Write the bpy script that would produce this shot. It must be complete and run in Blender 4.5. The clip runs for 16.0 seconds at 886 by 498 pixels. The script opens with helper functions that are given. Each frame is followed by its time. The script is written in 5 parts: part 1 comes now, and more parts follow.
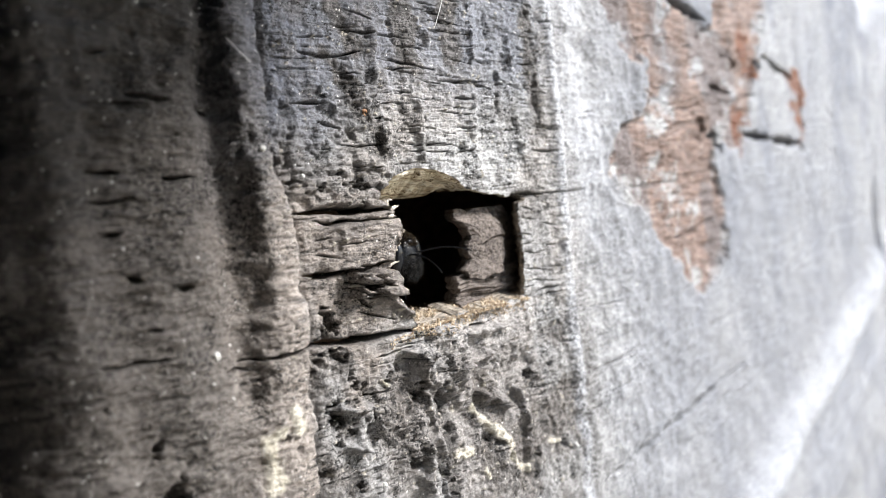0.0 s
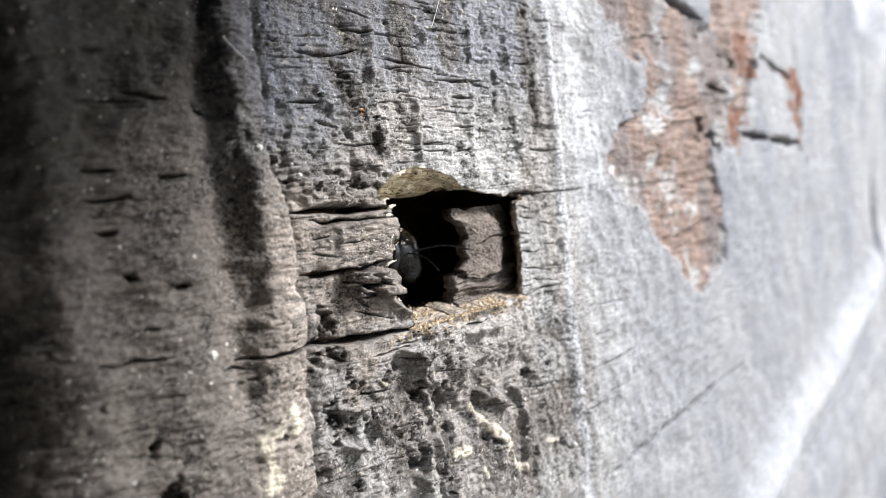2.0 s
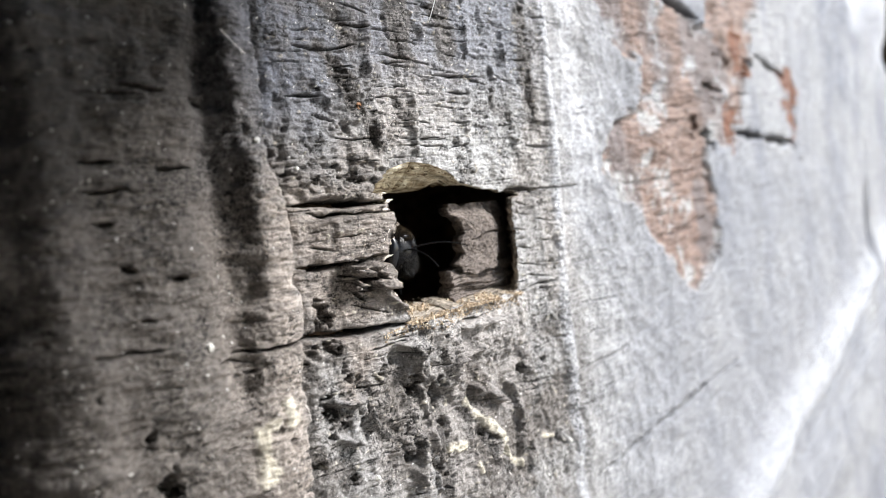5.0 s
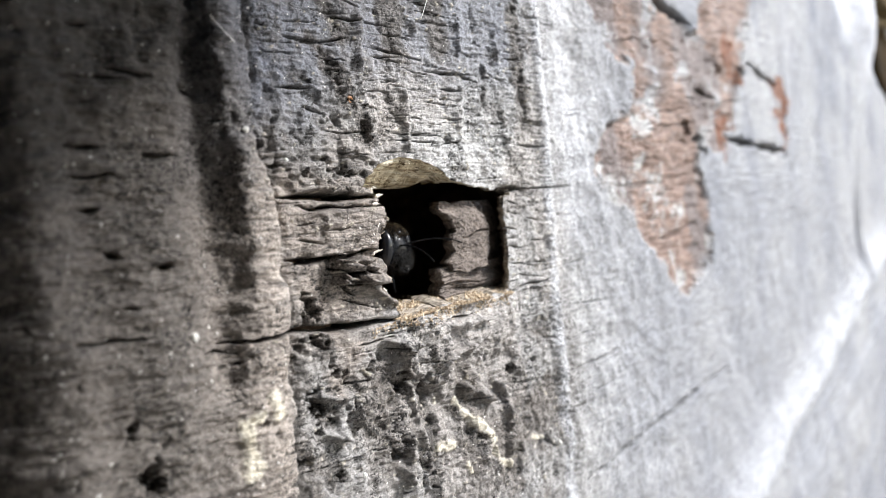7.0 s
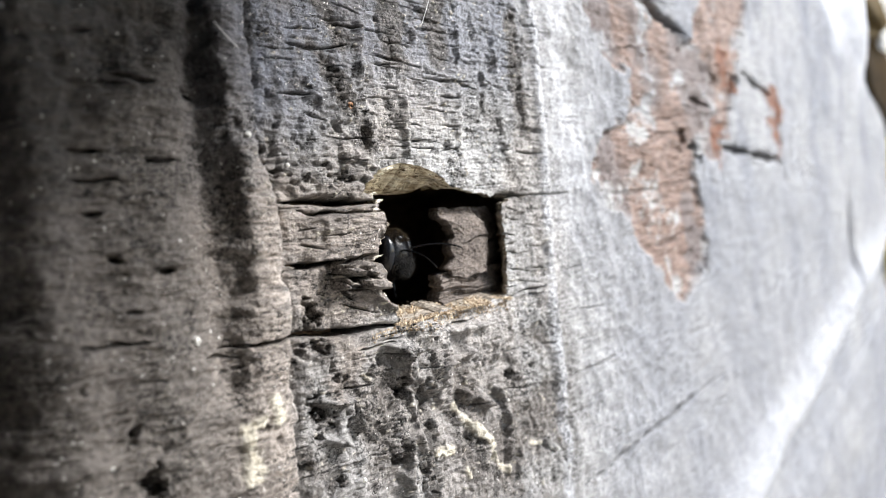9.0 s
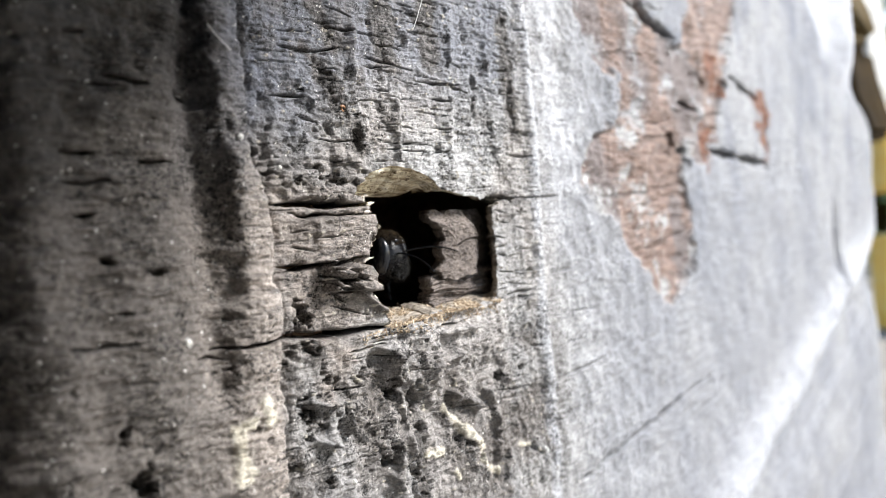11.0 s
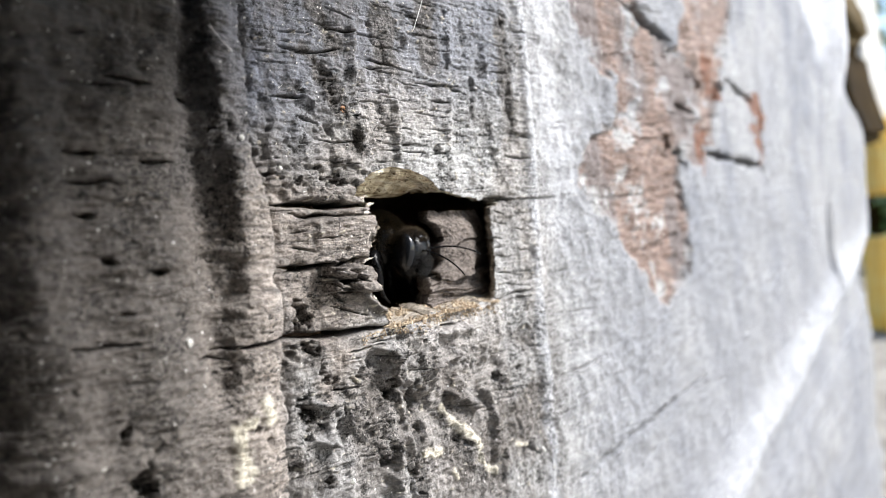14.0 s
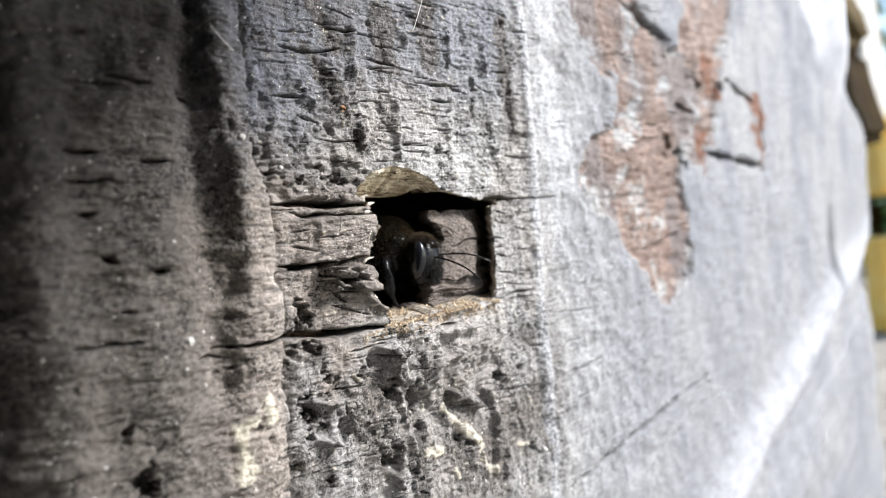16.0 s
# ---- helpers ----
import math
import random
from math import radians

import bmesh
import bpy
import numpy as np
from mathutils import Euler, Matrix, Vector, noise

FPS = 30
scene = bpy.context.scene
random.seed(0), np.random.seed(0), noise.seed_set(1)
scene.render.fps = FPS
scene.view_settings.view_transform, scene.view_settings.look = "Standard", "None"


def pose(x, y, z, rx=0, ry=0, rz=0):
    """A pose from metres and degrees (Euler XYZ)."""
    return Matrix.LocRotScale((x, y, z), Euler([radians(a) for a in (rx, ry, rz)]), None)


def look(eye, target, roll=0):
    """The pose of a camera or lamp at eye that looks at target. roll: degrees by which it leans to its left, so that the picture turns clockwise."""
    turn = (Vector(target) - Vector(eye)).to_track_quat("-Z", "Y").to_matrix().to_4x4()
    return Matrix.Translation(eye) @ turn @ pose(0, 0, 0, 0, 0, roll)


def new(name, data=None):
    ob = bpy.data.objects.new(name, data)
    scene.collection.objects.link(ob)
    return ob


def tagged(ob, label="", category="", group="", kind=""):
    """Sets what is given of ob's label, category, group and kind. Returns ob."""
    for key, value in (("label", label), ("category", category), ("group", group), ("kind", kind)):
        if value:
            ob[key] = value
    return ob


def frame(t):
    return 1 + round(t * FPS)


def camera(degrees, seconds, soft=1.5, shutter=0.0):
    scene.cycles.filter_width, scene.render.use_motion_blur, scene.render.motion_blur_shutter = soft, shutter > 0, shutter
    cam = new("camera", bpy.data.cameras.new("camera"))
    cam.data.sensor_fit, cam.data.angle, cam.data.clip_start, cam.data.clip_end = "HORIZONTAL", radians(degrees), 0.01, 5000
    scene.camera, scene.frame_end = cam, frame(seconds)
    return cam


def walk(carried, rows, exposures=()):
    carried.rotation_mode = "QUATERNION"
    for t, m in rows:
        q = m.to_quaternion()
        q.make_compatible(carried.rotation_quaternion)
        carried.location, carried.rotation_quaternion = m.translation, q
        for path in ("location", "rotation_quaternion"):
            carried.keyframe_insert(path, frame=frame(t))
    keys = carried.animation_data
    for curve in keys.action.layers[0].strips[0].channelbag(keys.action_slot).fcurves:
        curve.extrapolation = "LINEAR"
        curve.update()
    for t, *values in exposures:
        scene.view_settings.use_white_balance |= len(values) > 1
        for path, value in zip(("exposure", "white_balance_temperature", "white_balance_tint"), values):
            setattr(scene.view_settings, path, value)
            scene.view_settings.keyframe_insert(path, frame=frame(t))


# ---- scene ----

cam = camera(64.0, 16.0, soft=0.85)
cam.data.dof.use_dof = True
cam.data.dof.focus_distance = 0.0825
cam.data.dof.aperture_fstop = 20.0

# seconds, eye, target, roll
PATH = [
    (0, (-0.05226, -0.06199, 0.13655), (0.01715, 0.00971, 0.13002), -6.65),
    (0.5, (-0.05244, -0.06214, 0.13652), (0.01710, 0.00940, 0.12980), -6.58),
    (1, (-0.05218, -0.06212, 0.13646), (0.01739, 0.00941, 0.12987), -6.58),
    (1.5, (-0.05248, -0.06206, 0.13652), (0.01713, 0.00943, 0.12994), -6.46),
    (2, (-0.05210, -0.06210, 0.13628), (0.01739, 0.00953, 0.12990), -6.72),
    (2.5, (-0.05254, -0.06208, 0.13637), (0.01706, 0.00944, 0.12997), -6.66),
    (3, (-0.05262, -0.06205, 0.13646), (0.01716, 0.00927, 0.12983), -6.66),
    (3.5, (-0.05250, -0.06208, 0.13648), (0.01735, 0.00916, 0.12973), -6.50),
    (4, (-0.05256, -0.06213, 0.13646), (0.01734, 0.00908, 0.12983), -6.56),
    (6.3, (-0.05238, -0.06192, 0.13424), (0.01859, 0.00829, 0.12853), -5.96),
    (6.5, (-0.05240, -0.06173, 0.13414), (0.01853, 0.00857, 0.12893), -5.67),
    (7, (-0.05203, -0.06192, 0.13368), (0.01884, 0.00846, 0.12887), -5.87),
    (7.5, (-0.05224, -0.06172, 0.13356), (0.01884, 0.00848, 0.12907), -6.00),
    (8, (-0.05219, -0.06170, 0.13335), (0.01885, 0.00855, 0.12920), -6.20),
    (8.5, (-0.05255, -0.06170, 0.13370), (0.01871, 0.00832, 0.12947), -5.62),
    (9, (-0.05284, -0.06170, 0.13340), (0.01875, 0.00801, 0.12970), -5.78),
    (11.5, (-0.05365, -0.06191, 0.13385), (0.01932, 0.00636, 0.12998), -5.24),
    (12, (-0.05398, -0.06174, 0.13397), (0.01918, 0.00632, 0.13000), -5.12),
    (12.5, (-0.05384, -0.06180, 0.13388), (0.01928, 0.00630, 0.13000), -5.18),
    (13, (-0.05402, -0.06173, 0.13392), (0.01922, 0.00624, 0.12999), -5.16),
    (13.5, (-0.05390, -0.06172, 0.13381), (0.01931, 0.00630, 0.13001), -5.20),
    (14, (-0.05396, -0.06177, 0.13381), (0.01925, 0.00624, 0.13000), -5.23),
    (14.5, (-0.05410, -0.06169, 0.13398), (0.01915, 0.00627, 0.12999), -5.09),
    (15, (-0.05389, -0.06173, 0.13394), (0.01931, 0.00628, 0.12999), -5.14),
    (15.5, (-0.05398, -0.06168, 0.13357), (0.01918, 0.00639, 0.12992), -5.40),
    (16, (-0.05401, -0.06184, 0.13341), (0.01912, 0.00629, 0.12996), -5.41),
]
walk(cam, [(t, look(eye, target, roll)) for t, eye, target, roll in PATH])

# ---- light: bright veiled sky, open towards the far end of the timber ----
SUN_AZ, SUN_EL = 50.0, 36.0      # azimuth from +x towards -y, elevation
world = bpy.data.worlds.new("sky")
scene.world = world
world.use_nodes = True
wn = world.node_tree
wn.nodes.clear()
w_out = wn.nodes.new("ShaderNodeOutputWorld")
w_bg = wn.nodes.new("ShaderNodeBackground")
w_sky = wn.nodes.new("ShaderNodeTexSky")
w_sky.sky_type = "NISHITA"
w_sky.sun_disc = False
w_sky.sun_elevation = radians(SUN_EL)
w_sky.sun_rotation = radians(90 + SUN_AZ)
w_sky.dust_density = 1.0
w_bg.inputs["Strength"].default_value = 0.15
wn.links.new(w_sky.outputs[0], w_bg.inputs["Color"])
wn.links.new(w_bg.outputs[0], w_out.inputs["Surface"])

sun_data = bpy.data.lights.new("sun", "SUN")
sun_data.energy = 4.0
sun_data.angle = radians(14)
sun_data.color = (1.0, 0.99, 0.985)
sun = new("sun", sun_data)
sd = Vector((math.cos(radians(SUN_EL)) * math.cos(radians(SUN_AZ)), -math.cos(radians(SUN_EL)) * math.sin(radians(SUN_AZ)), math.sin(radians(SUN_EL))))
sun.matrix_basis = look(sd * 3, (0, 0, 0))
scene.view_settings.exposure = 0.86

H0 = 0.13        # height of the nest hole over the ground
CM = 0.01


# ---- noise on arrays ----
def lattice(ix, iz, seed):
    n = (ix.astype(np.int64) * 374761393 + iz.astype(np.int64) * 668265263 + seed * 1274126177) & 0xFFFFFFFF
    n = ((n ^ (n >> 13)) * 1274126177) & 0xFFFFFFFF
    n = ((n ^ (n >> 15)) * 2246822519) & 0xFFFFFFFF
    return ((n ^ (n >> 16)) & 0xFFFFFF) / float(0xFFFFFF)


def vnoise(x, z, seed=0):
    ix, iz = np.floor(x), np.floor(z)
    fx, fz = x - ix, z - iz
    fx, fz = fx * fx * fx * (fx * (fx * 6 - 15) + 10), fz * fz * fz * (fz * (fz * 6 - 15) + 10)
    a, b = lattice(ix, iz, seed), lattice(ix + 1, iz, seed)
    c, d = lattice(ix, iz + 1, seed), lattice(ix + 1, iz + 1, seed)
    return (a * (1 - fx) + b * fx) * (1 - fz) + (c * (1 - fx) + d * fx) * fz - 0.5


def fbm(x, z, seed=0, octaves=4, gain=0.5):
    total, amp = np.zeros(np.broadcast(x, z).shape), 1.0
    for k in range(octaves):
        total = total + amp * vnoise(x * 2 ** k + 17.3 * k, z * 2 ** k + 5.1 * k, seed + 31 * k)
        amp *= gain
    return total


def ramp(v, a, b):
    u = np.clip((v - a) / (b - a), 0, 1)
    return u * u * (3 - 2 * u)


def bump(v, mid, wide):
    return np.exp(-((v - mid) / wide) ** 2)


def inside(x, z, poly):
    hit = np.zeros(np.broadcast(x, z).shape, bool)
    n = len(poly)
    for i in range(n):
        (x0, z0), (x1, z1) = poly[i], poly[(i + 1) % n]
        if z0 == z1:
            continue
        cross = ((z0 > z) != (z1 > z)) & (x < (x1 - x0) * (z - z0) / (z1 - z0) + x0)
        hit ^= cross
    return hit


def seg_dist(x, z, a, b):
    ax, az, bx, bz = *a, *b
    u = np.clip(((x - ax) * (bx - ax) + (z - az) * (bz - az)) / ((bx - ax) ** 2 + (bz - az) ** 2), 0, 1)
    return np.hypot(x - ax - u * (bx - ax), z - az - u * (bz - az)), u


def poly_dist(x, z, poly):
    """Signed distance to an outline, negative inside."""
    best = np.full(np.broadcast(x, z).shape, 1e9)
    for i in range(len(poly)):
        best = np.minimum(best, seg_dist(x, z, poly[i], poly[(i + 1) % len(poly)])[0])
    return np.where(inside(x, z, poly), -best, best)


# ---- materials ----
def material(name, rough=0.8, metal=0.0, spec=0.5):
    m = bpy.data.materials.new(name)
    m.use_nodes = True
    b = m.node_tree.nodes["Principled BSDF"]
    b.inputs["Roughness"].default_value = rough
    b.inputs["Metallic"].default_value = metal
    b.inputs["Specular IOR Level"].default_value = spec
    return m, m.node_tree, b


def node(nt, kind, **inputs):
    n = nt.nodes.new(kind)
    for key, value in inputs.items():
        n.inputs[key.replace("_", " ")].default_value = value
    return n


def coords(nt, scale):
    tc = nt.nodes.new("ShaderNodeTexCoord")
    mp = nt.nodes.new("ShaderNodeMapping")
    mp.inputs["Scale"].default_value = scale
    nt.links.new(tc.outputs["Object"], mp.inputs["Vector"])
    return mp.outputs["Vector"]


def tex_noise(nt, vec, scale, detail=4.0, rough=0.55):
    n = node(nt, "ShaderNodeTexNoise", Scale=scale, Detail=detail, Roughness=rough)
    nt.links.new(vec, n.inputs["Vector"])
    return n.outputs["Fac"]


def color_ramp(nt, fac, stops):
    r = nt.nodes.new("ShaderNodeValToRGB")
    e = r.color_ramp.elements
    while len(e) < len(stops):
        e.new(0.5)
    for el, (p, c) in zip(e, stops):
        el.position, el.color = p, (*c, 1)
    nt.links.new(fac, r.inputs["Fac"])
    return r.outputs["Color"]


def mix(nt, fac, a, b, mode="MIX"):
    n = nt.nodes.new("ShaderNodeMix")
    n.data_type, n.blend_type = "RGBA", mode
    for sock, v in ((n.inputs["Factor"], fac), (n.inputs["A"], a), (n.inputs["B"], b)):
        if isinstance(v, bpy.types.NodeSocket):
            nt.links.new(v, sock)
        else:
            sock.default_value = v if isinstance(v, float) else (*v, 1)
    return n.outputs["Result"]


def attribute(nt, name):
    a = nt.nodes.new("ShaderNodeAttribute")
    a.attribute_name = name
    return a.outputs["Fac"]


def add_bump(nt, b, height, distance, strength=1.0):
    n = node(nt, "ShaderNodeBump", Strength=strength, Distance=distance)
    nt.links.new(height, n.inputs["Height"])
    nt.links.new(n.outputs["Normal"], b.inputs["Normal"])


def weathered_wood():
    m, nt, b = material("weathered_wood", 0.62, spec=0.5)
    v = coords(nt, (1, 1, 1))
    fine = tex_noise(nt, v, 1500.0, 6.0, 0.75)
    grit = tex_noise(nt, v, 4200.0, 3.0, 0.6)
    broad = tex_noise(nt, v, 90.0, 5.0, 0.6)
    grain = tex_noise(nt, coords(nt, (0.16, 1, 1.0)), 1700.0, 5.0, 0.7)
    grey = color_ramp(nt, fine, [(0.33, (0.09, 0.088, 0.083)), (0.46, (0.20, 0.196, 0.187)), (0.56, (0.26, 0.256, 0.244)), (0.69, (0.37, 0.363, 0.347))])
    grey = mix(nt, 0.35, grey, color_ramp(nt, broad, [(0.35, (0.11, 0.10, 0.09)), (0.65, (0.40, 0.39, 0.37))]))
    grey = mix(nt, 0.35, grey, color_ramp(nt, grain, [(0.36, (0.03, 0.028, 0.026)), (0.6, (0.42, 0.41, 0.39))]))
    brown = color_ramp(nt, grain, [(0.34, (0.06, 0.048, 0.039)), (0.6, (0.34, 0.29, 0.245))])
    silver = color_ramp(nt, fine, [(0.32, (0.10, 0.101, 0.106)), (0.68, (0.21, 0.211, 0.218))])
    # blue-black tar, which also paints the shade of the near end
    tar_shade = color_ramp(nt, fine, [(0.34, (0.018, 0.021, 0.028)), (0.66, (0.118, 0.130, 0.165))])
    bare = color_ramp(nt, grain, [(0.3, (0.036, 0.023, 0.018)), (0.45, (0.105, 0.067, 0.051)), (0.62, (0.20, 0.135, 0.104))])
    umber = color_ramp(nt, fine, [(0.3, (0.035, 0.028, 0.026)), (0.7, (0.165, 0.128, 0.115))])
    bare = mix(nt, attribute(nt, "umber"), bare, umber)
    rust = color_ramp(nt, fine, [(0.34, (0.02, 0.008, 0.004)), (0.66, (0.17, 0.05, 0.012))])
    pale = color_ramp(nt, fine, [(0.36, (0.38, 0.335, 0.25)), (0.60, (0.70, 0.655, 0.56))])
    # bleached wood, also the painted light on the hewn edge and lobe
    bleach_lit = color_ramp(nt, fine, [(0.34, (0.26, 0.26, 0.268)), (0.66, (0.47, 0.47, 0.475))])
    # near-black for dirt, and for shade painted into recesses and the top left
    dirt_shade = color_ramp(nt, fine, [(0.3, (0.006, 0.005, 0.004)), (0.7, (0.026, 0.022, 0.018))])
    c = mix(nt, attribute(nt, "brown"), grey, brown)
    c = mix(nt, attribute(nt, "silver"), c, silver)
    c = mix(nt, attribute(nt, "tar_shade"), c, tar_shade)
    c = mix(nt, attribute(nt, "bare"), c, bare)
    # brown stain, which also paints shade on the near end
    stain_shade = color_ramp(nt, fine, [(0.34, (0.034, 0.029, 0.025)), (0.66, (0.14, 0.122, 0.105))])
    c = mix(nt, attribute(nt, "stain_shade"), c, stain_shade)
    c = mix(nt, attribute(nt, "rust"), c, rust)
    c = mix(nt, attribute(nt, "bleach_lit"), c, bleach_lit)
    c = mix(nt, attribute(nt, "dirt_shade"), c, dirt_shade)
    holed = nt.nodes.new("ShaderNodeMapRange")
    nt.links.new(attribute(nt, "porous"), holed.inputs["Value"])
    holed.inputs["To Min"].default_value, holed.inputs["To Max"].default_value = 0.28, 0.95
    holed = holed.outputs["Result"]
    pits = tex_noise(nt, v, 2300.0, 2.0, 0.5)
    c = mix(nt, holed, c, color_ramp(nt, pits, [(0.57, (1.0, 1.0, 1.0)), (0.63, (0.06, 0.055, 0.05))]), "MULTIPLY")
    fibre = tex_noise(nt, coords(nt, (0.09, 1, 1.0)), 3400.0, 4.0, 0.65)
    c = mix(nt, holed, c, color_ramp(nt, fibre, [(0.57, (1.0, 1.0, 1.0)), (0.63, (0.08, 0.075, 0.07))]), "MULTIPLY")
    chips = tex_noise(nt, coords(nt, (1, 1, 1)), 2000.0, 1.0, 0.5)
    c = mix(nt, color_ramp(nt, chips, [(0.73, (0, 0, 0)), (0.77, (0.8, 0.8, 0.8))]), c, (0.62, 0.60, 0.55))
    c = mix(nt, holed, c, color_ramp(nt, grit, [(0.36, (0.34, 0.34, 0.345)), (0.5, (0.8, 0.8, 0.8)), (0.62, (1.22, 1.22, 1.21))]), "MULTIPLY")
    c = mix(nt, 1.0, c, (1.72, 1.75, 1.83), "MULTIPLY")
    c = mix(nt, attribute(nt, "pale"), c, pale)
    nt.links.new(c, b.inputs["Base Color"])
    h = mix(nt, 0.5, fine, grain)
    h = mix(nt, 0.3, h, grit)
    h = mix(nt, 0.3, h, pits, "SUBTRACT")
    h = mix(nt, 0.3, h, fibre, "SUBTRACT")
    add_bump(nt, b, h, 0.0007, 0.85)
    return m


def simple_wood(name, dark, light, scale=500.0, stretch=(0.25, 1, 1), rough=0.8, depth=0.0003, spec=0.3):
    m, nt, b = material(name, rough, spec=spec)
    g = tex_noise(nt, coords(nt, stretch), scale, 5.0, 0.65)
    w = tex_noise(nt, coords(nt, (1, 1, 1)), scale / 8, 3.0)
    c = color_ramp(nt, g, [(0.38, dark), (0.60, light)])
    c = mix(nt, 0.4, c, color_ramp(nt, w, [(0.38, dark), (0.62, light)]))
    nt.links.new(c, b.inputs["Base Color"])
    add_bump(nt, b, g, depth, 0.9)
    return m


def speckled(name, dark, light, scale, rough=0.6, spec=0.5, depth=0.0):
    m, nt, b = material(name, rough, spec=spec)
    g = tex_noise(nt, coords(nt, (1, 1, 1)), scale, 4.0, 0.6)
    nt.links.new(color_ramp(nt, g, [(0.35, dark), (0.65, light)]), b.inputs["Base Color"])
    if depth:
        add_bump(nt, b, g, depth)
    return m


WOOD = weathered_wood()


def raw_wood():
    m, nt, b = material("raw_wood", 0.75, spec=0.25)
    g = tex_noise(nt, coords(nt, (0.12, 1, 1)), 1500.0, 5.0, 0.7)
    # dark and pale raw wood; the dark tone also paints the lip's shade
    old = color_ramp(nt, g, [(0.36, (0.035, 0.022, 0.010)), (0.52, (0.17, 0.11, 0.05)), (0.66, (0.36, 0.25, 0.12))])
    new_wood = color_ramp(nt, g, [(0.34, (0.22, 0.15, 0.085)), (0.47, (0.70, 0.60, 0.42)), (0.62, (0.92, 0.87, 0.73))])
    c = mix(nt, attribute(nt, "fresh_lit"), old, new_wood)
    specks = tex_noise(nt, coords(nt, (0.5, 1, 1)), 2600.0, 2.0, 0.5)
    c = mix(nt, 1.0, c, color_ramp(nt, specks, [(0.60, (1.0, 1.0, 1.0)), (0.68, (0.2, 0.15, 0.1))]), "MULTIPLY")
    nt.links.new(c, b.inputs["Base Color"])
    add_bump(nt, b, g, 0.0006, 1.0)
    return m


RAW = raw_wood()
TORN = simple_wood("torn_wood", (0.10, 0.08, 0.062), (0.60, 0.53, 0.44), 2200.0)
SPLINT = simple_wood("splinter_wood", (0.36, 0.31, 0.25), (0.82, 0.77, 0.69), 2500.0)
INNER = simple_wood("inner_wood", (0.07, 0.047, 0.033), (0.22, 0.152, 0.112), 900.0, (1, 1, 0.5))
PLATE = simple_wood("split_layer", (0.05, 0.041, 0.036), (0.25, 0.212, 0.188), 2600.0, (0.8, 1, 1))
SAW = speckled("sawdust", (0.24, 0.165, 0.10), (0.76, 0.64, 0.48), 1500.0, 0.9, 0.2)
CHITIN = speckled("black_chitin", (0.003, 0.003, 0.004), (0.008, 0.008, 0.009), 2500.0, 0.24, 0.22, 0.00004)
EYE = speckled("compound_eye", (0.004, 0.005, 0.007), (0.010, 0.011, 0.014), 6000.0, 0.24, 0.5)
EYE.node_tree.nodes["Principled BSDF"].inputs["IOR"].default_value = 1.5
FUR = speckled("black_fur", (0.008, 0.007, 0.006), (0.04, 0.036, 0.032), 900.0, 0.6, 0.2)
BROWNFUR = speckled("brown_fur", (0.01, 0.007, 0.004), (0.075, 0.052, 0.028), 900.0, 0.7, 0.15)


# ---- mesh helpers ----
def quads(name, co, quad, mat):
    """A mesh from arrays of points and of four-cornered faces."""
    me = bpy.data.meshes.new(name)
    me.vertices.add(len(co))
    me.vertices.foreach_set("co", np.asarray(co, np.float32).ravel())
    me.loops.add(4 * len(quad))
    me.loops.foreach_set("vertex_index", np.asarray(quad, np.int32).ravel())
    me.polygons.add(len(quad))
    me.polygons.foreach_set("loop_start", np.arange(0, 4 * len(quad), 4, dtype=np.int32))
    me.update(calc_edges=True)
    me.materials.append(mat)
    me.shade_smooth()
    return me


def part(name, bm, mat, parent, label=""):
    me = bpy.data.meshes.new(name)
    bm.to_mesh(me)
    bm.free()
    me.materials.append(mat)
    me.shade_smooth()
    return child(name, me, parent, label)


def child(name, me, parent, label=""):
    ob = new(name, me)
    ob.parent = parent
    return tagged(ob, label)


def put_attr(me, name, values):
    a = me.attributes.new(name, "FLOAT", "POINT")
    a.data.foreach_set("value", np.asarray(values, np.float32).ravel())


# ---- the timber's face, in centimetres: x along it, z across, h proud of its plane ----
HOLE = [(0.02, 0.72), (-0.14, 0.77), (-0.06, 0.88), (0.18, 1.03), (0.5, 1.10), (0.85, 1.06), (1.15, 0.94), (1.45, 0.78), (1.8, 0.69), (2.4, 0.64), (2.95, 0.61), (2.38, 0.55),
        (2.31, 0.2), (2.34, -0.3), (2.30, -0.75), (1.65, -0.78), (0.95, -0.77), (0.32, -0.84), (0.14, -0.6), (0.0, -0.37), (-0.1, 0.0), (0.03, 0.25), (0.1, 0.45), (0.06, 0.6)]
# the peeled patch, and the grey island left in it
PEELED = [(4.74, 4.32), (4.87, 3.52), (5.15, 3.05), (5.67, 2.87), (6.16, 2.62), (6.21, 2.18), (5.43, 1.75), (4.89, 1.26), (4.81, 0.8), (5.18, 0.41),
    (5.61, 0.09), (5.93, -0.38), (6.37, -0.88), (6.74, -1.34), (7.52, -1.56), (8.22, -1.26), (8.8, -0.75), (8.74, -0.16), (8.59, 0.48), (8.37, 1.06),
    (9.95, 1.17), (10.39, 1.86), (10.71, 2.69), (11.35, 3.45), (11.88, 4.43), (11.97, 5.77)]
ISLAND = [(7.1, 4.79), (7.32, 4.1), (7.82, 3.64), (8.66, 3.4), (9.06, 4.14), (9.11, 5.19)]


def patch_dist(x, z):
    return np.maximum(poly_dist(x, z, PEELED), -poly_dist(x, z, ISLAND))


